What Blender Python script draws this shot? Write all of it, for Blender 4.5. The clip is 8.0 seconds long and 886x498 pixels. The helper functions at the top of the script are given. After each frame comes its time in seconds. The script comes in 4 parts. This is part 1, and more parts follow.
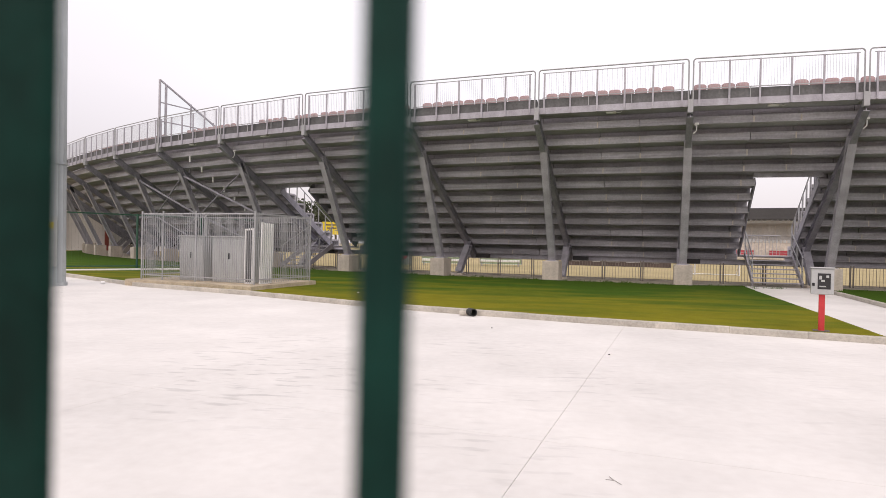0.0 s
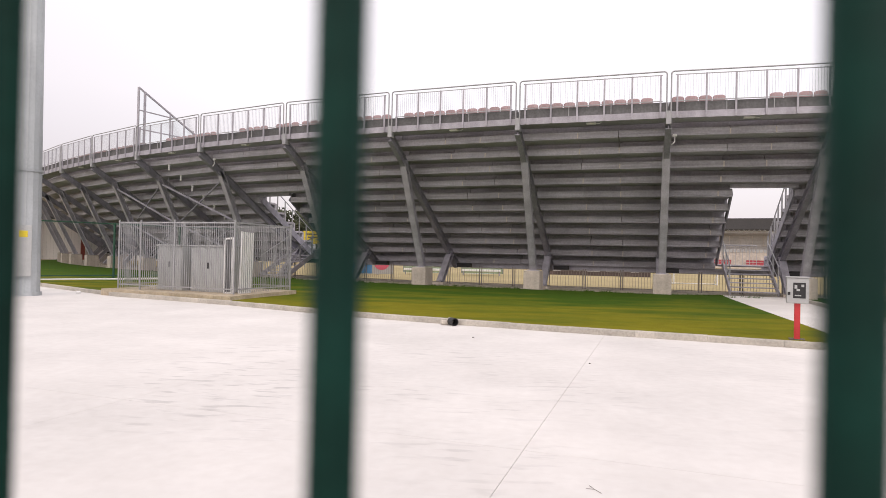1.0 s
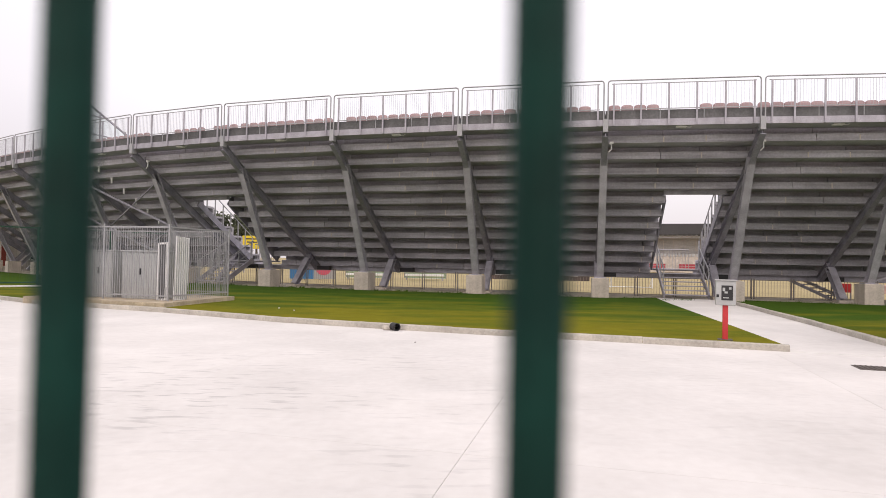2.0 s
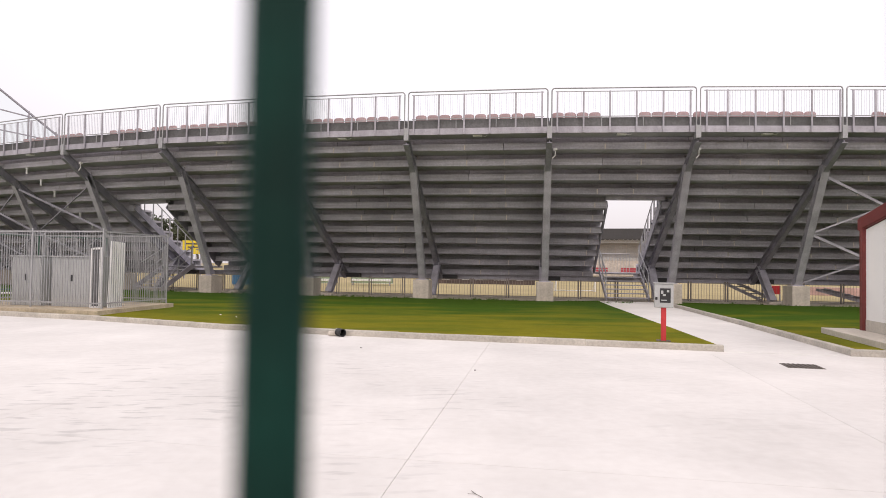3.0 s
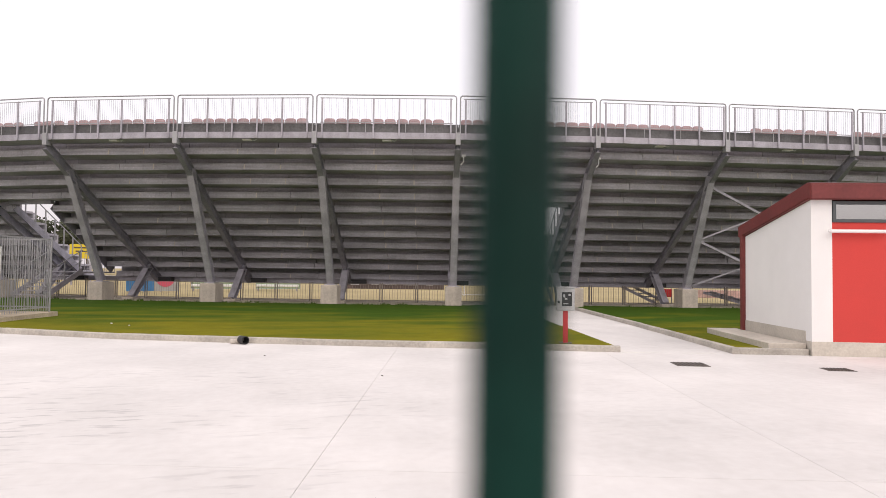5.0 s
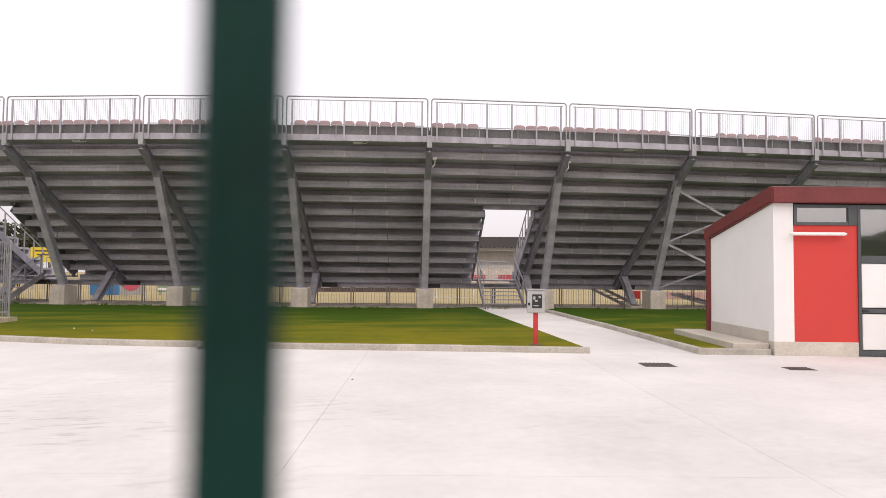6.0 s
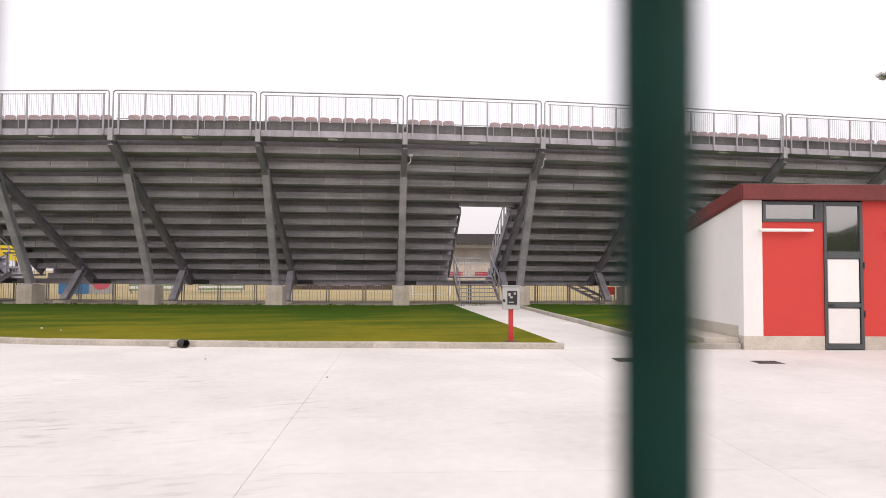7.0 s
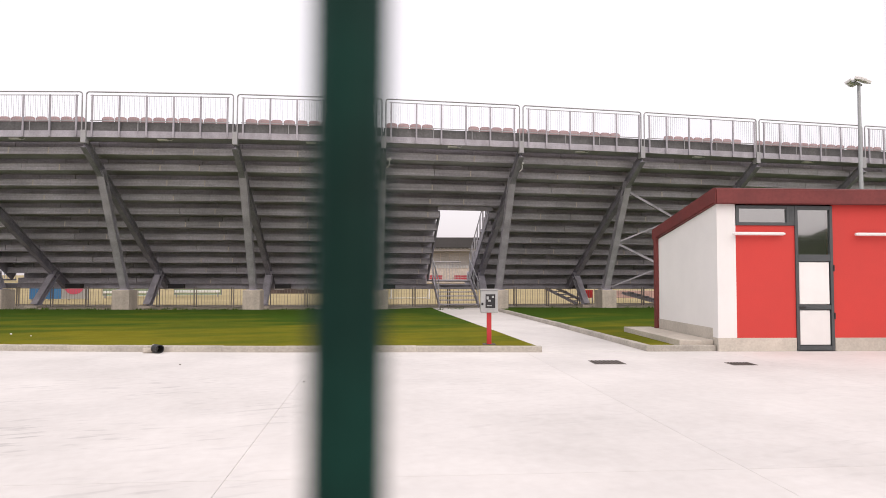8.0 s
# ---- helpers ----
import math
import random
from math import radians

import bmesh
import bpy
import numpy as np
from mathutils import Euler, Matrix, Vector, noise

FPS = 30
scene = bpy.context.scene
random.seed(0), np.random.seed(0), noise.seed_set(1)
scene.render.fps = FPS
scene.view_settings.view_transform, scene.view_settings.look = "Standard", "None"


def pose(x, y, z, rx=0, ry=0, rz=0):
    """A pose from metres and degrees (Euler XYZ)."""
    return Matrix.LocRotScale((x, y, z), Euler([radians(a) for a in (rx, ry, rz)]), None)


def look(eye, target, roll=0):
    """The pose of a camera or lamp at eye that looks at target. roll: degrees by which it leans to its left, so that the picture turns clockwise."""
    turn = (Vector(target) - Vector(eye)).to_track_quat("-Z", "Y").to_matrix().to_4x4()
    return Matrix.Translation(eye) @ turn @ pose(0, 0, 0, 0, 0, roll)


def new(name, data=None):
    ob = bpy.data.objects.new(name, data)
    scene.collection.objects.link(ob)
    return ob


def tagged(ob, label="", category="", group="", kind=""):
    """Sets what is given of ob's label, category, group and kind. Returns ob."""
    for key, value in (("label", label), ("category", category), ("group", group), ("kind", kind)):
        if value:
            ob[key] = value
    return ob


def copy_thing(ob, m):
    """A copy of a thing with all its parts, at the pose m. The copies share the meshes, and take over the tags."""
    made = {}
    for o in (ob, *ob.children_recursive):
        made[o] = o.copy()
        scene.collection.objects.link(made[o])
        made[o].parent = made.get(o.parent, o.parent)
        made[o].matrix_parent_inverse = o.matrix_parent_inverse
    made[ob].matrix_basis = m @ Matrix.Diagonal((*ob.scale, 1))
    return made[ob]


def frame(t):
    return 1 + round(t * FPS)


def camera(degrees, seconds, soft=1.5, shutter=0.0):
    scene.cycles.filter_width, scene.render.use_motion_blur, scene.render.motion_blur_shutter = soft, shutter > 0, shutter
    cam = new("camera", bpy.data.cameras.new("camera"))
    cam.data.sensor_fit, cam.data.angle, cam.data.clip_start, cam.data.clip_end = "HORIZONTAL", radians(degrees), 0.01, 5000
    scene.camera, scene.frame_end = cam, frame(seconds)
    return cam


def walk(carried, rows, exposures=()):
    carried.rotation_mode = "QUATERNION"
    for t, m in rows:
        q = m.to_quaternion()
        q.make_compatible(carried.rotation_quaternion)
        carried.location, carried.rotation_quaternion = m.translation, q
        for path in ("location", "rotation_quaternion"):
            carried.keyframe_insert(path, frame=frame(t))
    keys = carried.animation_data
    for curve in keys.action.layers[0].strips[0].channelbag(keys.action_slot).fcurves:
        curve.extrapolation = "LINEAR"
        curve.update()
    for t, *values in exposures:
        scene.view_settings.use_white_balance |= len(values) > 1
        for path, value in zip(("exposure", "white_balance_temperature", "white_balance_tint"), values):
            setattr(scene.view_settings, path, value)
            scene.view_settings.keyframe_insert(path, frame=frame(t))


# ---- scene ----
# ---- camera and walk ----
cam = camera(69.89, 8.0, soft=0.85)
cam.data.dof.use_dof = True
cam.data.dof.focus_distance = 24.0
cam.data.dof.aperture_fstop = 8.5
ROWS = [
    (0.0, pose(0.0004, 0.0001, 1.3893, 89.615, -1.180, 8.053)),
    (0.5, pose(0.0016, -0.0018, 1.3893, 90.097, -1.293, 7.480)),
    (1.0, pose(0.0053, -0.0033, 1.3893, 90.503, -1.227, 6.388)),
    (1.5, pose(0.0162, -0.0027, 1.3893, 90.913, -1.228, 4.184)),
    (2.0, pose(0.0331, -0.0014, 1.3893, 91.038, -1.077, 1.288)),
    (3.5, pose(0.0632, 0.0086, 1.3893, 91.736, -0.744, -5.710)),
    (4.0, pose(0.0720, 0.0107, 1.3893, 91.750, -0.686, -8.006)),
    (4.5, pose(0.0794, 0.0115, 1.3893, 91.930, -0.803, -9.699)),
    (5.0, pose(0.0874, 0.0106, 1.3893, 92.096, -0.737, -11.593)),
    (6.5, pose(0.1174, 0.0007, 1.3893, 92.363, -0.444, -15.095)),
    (7.0, pose(0.1288, -0.0030, 1.3893, 92.114, -0.314, -16.224)),
    (7.5, pose(0.1422, -0.0072, 1.3893, 92.020, -0.241, -17.316)),
    (8.0, pose(0.1543, -0.0108, 1.3893, 92.444, -0.163, -18.060)),
]
walk(cam, ROWS, [(0.0, -0.09, 6760, 17), (8.0, -0.09, 6760, 17)])

# ---- world and light: bright overcast ----
world = bpy.data.worlds.new("overcast_sky")
scene.world = world
world.use_nodes = True
wt = world.node_tree
wt.nodes.clear()
w_out = wt.nodes.new("ShaderNodeOutputWorld")
w_bg = wt.nodes.new("ShaderNodeBackground")
w_sky = wt.nodes.new("ShaderNodeTexSky")
w_sky.sky_type = "NISHITA"
w_sky.sun_disc = False
w_sky.sun_elevation = radians(48)
w_sky.sun_rotation = radians(200)
w_sky.air_density = 1.0
w_sky.dust_density = 6.0
w_co = wt.nodes.new("ShaderNodeTexCoord")
w_sep = wt.nodes.new("ShaderNodeSeparateXYZ")
w_ramp = wt.nodes.new("ShaderNodeValToRGB")
w_noise = wt.nodes.new("ShaderNodeTexNoise")
w_noise.inputs["Scale"].default_value = 1.6
w_noise.inputs["Detail"].default_value = 4
w_mixn = wt.nodes.new("ShaderNodeMix")
w_mixn.data_type = "RGBA"
w_mixn.blend_type = "MULTIPLY"
w_mixn.inputs[0].default_value = 0.10
w_mix = wt.nodes.new("ShaderNodeMix")
w_mix.data_type = "RGBA"
w_mix.inputs[0].default_value = 0.96
wt.links.new(w_co.outputs["Generated"], w_sep.inputs[0])
wt.links.new(w_sep.outputs["Z"], w_ramp.inputs[0])
wt.links.new(w_co.outputs["Generated"], w_noise.inputs["Vector"])
cr = w_ramp.color_ramp
cr.elements[0].position, cr.elements[0].color = 0.0, (0.78, 0.76, 0.79, 1)
cr.elements[1].position, cr.elements[1].color = 0.22, (1.0, 0.99, 1.0, 1)
# the cloud thickens towards one end of the horizon
w_dot = wt.nodes.new("ShaderNodeVectorMath")
w_dot.operation = "DOT_PRODUCT"
w_dot.inputs[1].default_value = (-0.80, 0.60, -0.35)
w_cloud = wt.nodes.new("ShaderNodeMapRange")
w_cloud.inputs[1].default_value, w_cloud.inputs[2].default_value = 0.78, 1.02
w_cloud.inputs[3].default_value, w_cloud.inputs[4].default_value = 0.0, 0.75
w_thick = wt.nodes.new("ShaderNodeMix")
w_thick.data_type = "RGBA"
w_thick.inputs[7].default_value = (0.60, 0.57, 0.61, 1)
wt.links.new(w_co.outputs["Generated"], w_dot.inputs[0])
wt.links.new(w_dot.outputs["Value"], w_cloud.inputs[0])
wt.links.new(w_cloud.outputs[0], w_thick.inputs[0])
wt.links.new(w_ramp.outputs[0], w_thick.inputs[6])
wt.links.new(w_thick.outputs[2], w_mixn.inputs[6])
wt.links.new(w_noise.outputs[0], w_mixn.inputs[7])
wt.links.new(w_sky.outputs[0], w_mix.inputs[6])
wt.links.new(w_mixn.outputs[2], w_mix.inputs[7])
wt.links.new(w_mix.outputs[2], w_bg.inputs[0])
w_bg.inputs[1].default_value = 1.12
wt.links.new(w_bg.outputs[0], w_out.inputs[0])

sun = new("sun", bpy.data.lights.new("sun", "SUN"))
sun.data.energy = 0.8
sun.data.angle = radians(25)
sun.data.color = (1.0, 0.97, 0.92)
sun.matrix_world = look((45, -30, 55), (5, 15, 0))


# ---- materials ----
def material(name, col, rough=0.7, metal=0.0, var=0.15, fine=20.0, coarse=0.8, bump=0.15, tint=None, rnd=0.06, stain=0.0, spec=0.5, streak=(2.2, 2.2, 0.25)):
    """Procedural surface: coarse stains, fine grain, a small random change from piece to piece, and fine relief."""
    m = bpy.data.materials.new(name)
    m.use_nodes = True
    nt = m.node_tree
    b = nt.nodes["Principled BSDF"]
    b.inputs["Metallic"].default_value = metal
    b.inputs["Specular IOR Level"].default_value = spec
    co = nt.nodes.new("ShaderNodeTexCoord")
    n1 = nt.nodes.new("ShaderNodeTexNoise")
    n1.inputs["Scale"].default_value = coarse
    n1.inputs["Detail"].default_value = 5
    n1.inputs["Roughness"].default_value = 0.62
    n2 = nt.nodes.new("ShaderNodeTexNoise")
    n2.inputs["Scale"].default_value = fine
    n2.inputs["Detail"].default_value = 3
    for n in (n1, n2):
        nt.links.new(co.outputs["Object"], n.inputs["Vector"])
    ramp = nt.nodes.new("ShaderNodeValToRGB")
    ramp.color_ramp.elements[0].position = 0.3
    ramp.color_ramp.elements[1].position = 0.72
    t2 = tint or tuple(c * (1 - var * 1.6) for c in col)
    ramp.color_ramp.elements[0].color = (*t2, 1)
    ramp.color_ramp.elements[1].color = (*[min(1, c * (1 + var * 0.5)) for c in col], 1)
    nt.links.new(n1.outputs[0], ramp.inputs[0])
    mul = nt.nodes.new("ShaderNodeMix")
    mul.data_type = "RGBA"
    mul.blend_type = "OVERLAY"
    mul.inputs[0].default_value = min(1.0, var * 1.6)
    nt.links.new(ramp.outputs[0], mul.inputs[6])
    nt.links.new(n2.outputs[0], mul.inputs[7])
    last = mul.outputs[2]
    if stain > 0:
        mp = nt.nodes.new("ShaderNodeMapping")
        mp.inputs["Scale"].default_value = streak
        n3 = nt.nodes.new("ShaderNodeTexNoise")
        n3.inputs["Scale"].default_value = 1.7
        n3.inputs["Detail"].default_value = 6
        nt.links.new(co.outputs["Object"], mp.inputs["Vector"])
        nt.links.new(mp.outputs[0], n3.inputs["Vector"])
        r3 = nt.nodes.new("ShaderNodeValToRGB")
        r3.color_ramp.elements[0].position, r3.color_ramp.elements[0].color = 0.36, (0.5, 0.49, 0.47, 1)
        r3.color_ramp.elements[1].position, r3.color_ramp.elements[1].color = 0.62, (1, 1, 1, 1)
        nt.links.new(n3.outputs[0], r3.inputs[0])
        ms = nt.nodes.new("ShaderNodeMix")
        ms.data_type = "RGBA"
        ms.blend_type = "MULTIPLY"
        ms.inputs[0].default_value = stain
        nt.links.new(last, ms.inputs[6])
        nt.links.new(r3.outputs[0], ms.inputs[7])
        last = ms.outputs[2]
    if rnd > 0:
        oi = nt.nodes.new("ShaderNodeObjectInfo")
        mr = nt.nodes.new("ShaderNodeMapRange")
        mr.inputs[3].default_value, mr.inputs[4].default_value = 1 - rnd, 1 + rnd
        hs = nt.nodes.new("ShaderNodeHueSaturation")
        nt.links.new(oi.outputs["Random"], mr.inputs[0])
        nt.links.new(mr.outputs[0], hs.inputs["Value"])
        nt.links.new(last, hs.inputs["Color"])
        last = hs.outputs[0]
    nt.links.new(last, b.inputs["Base Color"])
    rr = nt.nodes.new("ShaderNodeMapRange")
    rr.inputs[3].default_value, rr.inputs[4].default_value = max(0.02, rough - 0.12), min(1, rough + 0.12)
    nt.links.new(n1.outputs[0], rr.inputs[0])
    nt.links.new(rr.outputs[0], b.inputs["Roughness"])
    if bump > 0:
        bp = nt.nodes.new("ShaderNodeBump")
        bp.inputs["Strength"].default_value = bump
        bp.inputs["Distance"].default_value = 0.02
        nt.links.new(n2.outputs[0], bp.inputs["Height"])
        nt.links.new(bp.outputs[0], b.inputs["Normal"])
    return m


M_PAD = material("pale_concrete_paving", (0.73, 0.71, 0.69), 0.8, 0, 0.10, 9, 0.3, 0.08, rnd=0.015, stain=0.15, streak=(0.5, 0.42, 1.0))


def scuffs(m, strength):
    """Sparse grey tyre scuffs and footmarks worn into the paving."""
    nt = m.node_tree
    b = nt.nodes["Principled BSDF"]
    src = b.inputs["Base Color"].links[0].from_socket
    co = nt.nodes.new("ShaderNodeTexCoord")
    mp = nt.nodes.new("ShaderNodeMapping")
    mp.inputs["Rotation"].default_value = (0, 0, -0.35)
    mp.inputs["Scale"].default_value = (1.2, 4.5, 1)
    masks = []
    for scale, lo, hi, vec in ((0.42, 0.42, 0.58, co.outputs["Object"]), (2.2, 0.55, 0.66, mp.outputs[0])):
        n = nt.nodes.new("ShaderNodeTexNoise")
        n.inputs["Scale"].default_value = scale
        n.inputs["Detail"].default_value = 5
        r = nt.nodes.new("ShaderNodeMapRange")
        r.inputs[1].default_value, r.inputs[2].default_value = lo, hi
        nt.links.new(vec, n.inputs["Vector"])
        nt.links.new(n.outputs[0], r.inputs[0])
        masks.append(r.outputs[0])
    nt.links.new(co.outputs["Object"], mp.inputs["Vector"])
    mul = nt.nodes.new("ShaderNodeMath")
    mul.operation = "MULTIPLY"
    amt = nt.nodes.new("ShaderNodeMath")
    amt.operation = "MULTIPLY"
    amt.inputs[1].default_value = strength
    mix = nt.nodes.new("ShaderNodeMix")
    mix.data_type = "RGBA"
    mix.inputs[7].default_value = (0.30, 0.29, 0.29, 1)
    away = nt.nodes.new("ShaderNodeVectorMath")
    away.operation = "DISTANCE"
    away.inputs[1].default_value = (-1.6, 6.6, 0.0)
    patch = nt.nodes.new("ShaderNodeMapRange")
    patch.inputs[1].default_value, patch.inputs[2].default_value = 0.8, 3.6
    patch.inputs[3].default_value, patch.inputs[4].default_value = 1.0, 0.22
    both = nt.nodes.new("ShaderNodeMath")
    both.operation = "MULTIPLY"
    nt.links.new(co.outputs["Object"], away.inputs[0])
    nt.links.new(away.outputs["Value"], patch.inputs[0])
    nt.links.new(masks[0], both.inputs[0])
    nt.links.new(patch.outputs[0], both.inputs[1])
    nt.links.new(both.outputs[0], mul.inputs[0])
    nt.links.new(masks[1], mul.inputs[1])
    nt.links.new(mul.outputs[0], amt.inputs[0])
    nt.links.new(amt.outputs[0], mix.inputs[0])
    nt.links.new(src, mix.inputs[6])
    nt.links.new(mix.outputs[2], b.inputs["Base Color"])


scuffs(M_PAD, 0.55)
M_JOINT = material("joint_sealant", (0.22, 0.20, 0.19), 0.9)
M_SLAB = material("stained_beige_concrete", (0.50, 0.42, 0.31), 0.85, 0, 0.22, 18, 1.6, 0.25, stain=0.3)
M_PICKET = material("rusty_grey_metal", (0.27, 0.24, 0.215), 0.7, 0.2, 0.2)
M_HILL = material("wooded_hillside", (0.06, 0.075, 0.04), 0.95, 0, 0.3, 0.05, 0.01, 0.0, rnd=0, spec=0.1)
M_HOARD = material("dark_brown_hoarding", (0.12, 0.09, 0.082), 0.8, 0, 0.3, 3, 0.2, 0.0)
M_STEP = material("warm_pale_concrete", (0.60, 0.55, 0.48), 0.85, 0, 0.14, 18, 1.3, 0.2)
M_KERB = material("kerb_concrete", (0.50, 0.465, 0.41), 0.85, 0, 0.2, 25, 1.5, 0.25)
M_CAST = material("cast_concrete", (0.57, 0.51, 0.445), 0.85, 0, 0.16, 18, 1.3, 0.25, stain=0.3)
M_TIER = material("grey_precast_concrete", (0.495, 0.481, 0.53), 0.85, 0, 0.18, 14, 0.7, 0.2, rnd=0.10, stain=0.5, streak=(0.22, 0.22, 7.0))
M_KICK = material("dark_kick_plate_steel", (0.15, 0.15, 0.155), 0.6, 0.2, 0.25, 14, 0.9, 0.05, stain=0.3)
M_STEEL = material("galvanised_steel", (0.455, 0.443, 0.495), 0.55, 0.3, 0.16, 30, 2.2, 0.06, stain=0.25)
# darker galvanised grey for rakers, some bracing, side rails and stair treads
M_RAKER = material("darker_galvanised_steel", (0.33, 0.325, 0.375), 0.6, 0.25, 0.2, 30, 2.0, 0.08, stain=0.3)
M_RAIL = material("bright_galvanised_tube", (0.39, 0.395, 0.41), 0.5, 0.35, 0.12, 40, 3.0, 0.03)
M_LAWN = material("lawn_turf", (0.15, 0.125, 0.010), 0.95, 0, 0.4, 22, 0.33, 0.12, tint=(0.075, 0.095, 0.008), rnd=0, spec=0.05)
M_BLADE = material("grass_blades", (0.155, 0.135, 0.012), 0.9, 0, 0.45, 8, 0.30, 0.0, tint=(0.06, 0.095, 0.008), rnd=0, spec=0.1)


def dry_to_shaded_green(m, a, b):
    """Turns the turf from dry olive by the warm paving to green darkened with stand shade, with ragged patches."""
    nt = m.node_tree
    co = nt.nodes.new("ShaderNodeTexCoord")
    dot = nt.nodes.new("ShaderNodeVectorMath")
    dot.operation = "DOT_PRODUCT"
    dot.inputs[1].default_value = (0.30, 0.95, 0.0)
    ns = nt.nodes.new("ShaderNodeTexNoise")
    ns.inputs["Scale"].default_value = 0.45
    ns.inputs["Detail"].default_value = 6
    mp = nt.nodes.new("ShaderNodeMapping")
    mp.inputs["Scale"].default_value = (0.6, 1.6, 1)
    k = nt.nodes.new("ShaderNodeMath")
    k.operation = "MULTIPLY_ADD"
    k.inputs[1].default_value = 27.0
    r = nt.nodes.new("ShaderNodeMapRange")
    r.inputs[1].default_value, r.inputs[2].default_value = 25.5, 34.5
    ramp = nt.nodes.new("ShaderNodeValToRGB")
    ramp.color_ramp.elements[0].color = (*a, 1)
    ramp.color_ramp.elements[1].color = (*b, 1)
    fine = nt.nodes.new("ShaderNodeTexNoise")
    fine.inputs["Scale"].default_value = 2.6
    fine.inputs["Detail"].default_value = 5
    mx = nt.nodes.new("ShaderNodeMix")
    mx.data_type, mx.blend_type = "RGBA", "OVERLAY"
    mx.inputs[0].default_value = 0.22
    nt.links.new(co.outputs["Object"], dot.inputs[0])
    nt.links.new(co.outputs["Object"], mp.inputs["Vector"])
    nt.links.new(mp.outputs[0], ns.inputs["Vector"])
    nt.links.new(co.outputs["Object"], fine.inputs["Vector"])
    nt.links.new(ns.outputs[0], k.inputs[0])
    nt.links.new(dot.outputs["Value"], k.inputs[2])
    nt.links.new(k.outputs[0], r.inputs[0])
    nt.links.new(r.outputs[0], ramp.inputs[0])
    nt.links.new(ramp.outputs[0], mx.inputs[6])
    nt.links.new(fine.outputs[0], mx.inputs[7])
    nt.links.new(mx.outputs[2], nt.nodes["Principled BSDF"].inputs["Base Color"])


# the second, greener colour also holds the shade beside the stand
dry_to_shaded_green(M_LAWN, (0.185, 0.174, 0.014), (0.050, 0.100, 0.011))
dry_to_shaded_green(M_BLADE, (0.200, 0.186, 0.015), (0.054, 0.108, 0.012))
M_FIELD = material("dry_field_grass", (0.40, 0.325, 0.185), 0.95, 0, 0.2, 6, 0.12, 0.3, tint=(0.32, 0.27, 0.14), rnd=0, spec=0.1)
M_DIRT = material("bare_gravelly_soil", (0.56, 0.50, 0.41), 0.95, 0, 0.3, 12, 0.8, 0.4, rnd=0)
M_BARS = material("dark_green_painted_wire", (0.0028, 0.027, 0.020), 0.55, 0, 0.3, 160, 30, 0.05, spec=0.09)
M_SEAT = material("faded_red_plastic", (0.41, 0.285, 0.29), 0.6, 0, 0.1, 20, 2, 0.02, rnd=0.1)
M_RED = material("red_plaster", (0.62, 0.055, 0.045), 0.8, 0, 0.06, 60, 0.7, 0.12)
M_WHITE = material("white_plaster", (0.83, 0.825, 0.815), 0.8, 0, 0.05, 60, 0.6, 0.12)
M_ROOF = material("dark_red_sheet_metal", (0.175, 0.033, 0.031), 0.5, 0.1, 0.15, 20, 1.5, 0.03)
M_PLINTH = material("beige_stone_plinth", (0.56, 0.52, 0.455), 0.8, 0, 0.12, 25, 1.5, 0.15)
M_FRAME = material("dark_grey_aluminium", (0.085, 0.095, 0.10), 0.45, 0.2, 0.1, 40, 4, 0.0)
M_PANEL = material("white_door_panel", (0.80, 0.80, 0.79), 0.4, 0, 0.03, 40, 2, 0.0)
M_MAST = material("mast_galvanised_steel", (0.46, 0.49, 0.51), 0.5, 0.3, 0.1, 20, 1.2, 0.03, stain=0.2)
M_HYDRED = material("glossy_red_paint", (0.55, 0.035, 0.04), 0.4, 0, 0.08, 30, 4, 0.02)
M_CABINET = material("light_grey_metal", (0.45, 0.46, 0.46), 0.45, 0.3, 0.08, 20, 2, 0.02)
M_BLACK = material("black_plastic", (0.02, 0.02, 0.022), 0.5, 0, 0.2, 30, 5, 0.05)
M_IRON = material("cast_iron", (0.15, 0.13, 0.115), 0.7, 0.3, 0.25, 50, 6, 0.3)
M_BLUE = material("blue_banner", (0.05, 0.20, 0.42), 0.6, 0, 0.1)
M_PINK = material("pink_red_print", (0.62, 0.10, 0.16), 0.6, 0, 0.1)
M_YELLOW = material("yellow_sign_paint", (0.75, 0.58, 0.03), 0.5, 0, 0.08)
M_BEIGE = material("beige_wall_paint", (0.47, 0.445, 0.42), 0.8, 0, 0.12, 4, 0.3, 0.05)
M_DARKROOF = material("dark_roof_sheet", (0.07, 0.07, 0.075), 0.7, 0.2, 0.15, 4, 0.3, 0.02)
M_SEATFAR = material("far_red_plastic", (0.42, 0.05, 0.07), 0.6, 0, 0.15, 6, 0.6, 0.0)
M_REDPOST = material("brick_red_paint", (0.30, 0.06, 0.045), 0.6, 0, 0.12)
M_GREENF = material("dark_green_mesh_paint", (0.015, 0.075, 0.045), 0.5, 0, 0.15)
# leaf green lightened and greyed, with distance haze in the colour
M_LEAF = material("hazed_tree_leaves", (0.10, 0.115, 0.07), 0.8, 0, 0.35, 5, 0.6, 0.0, spec=0.2)
M_BARK = material("bark", (0.12, 0.09, 0.065), 0.9, 0, 0.3, 15, 2, 0.4)
M_LAMP = material("white_tube_lamp", (0.82, 0.80, 0.79), 0.35, 0, 0.03, 40, 3, 0.0)


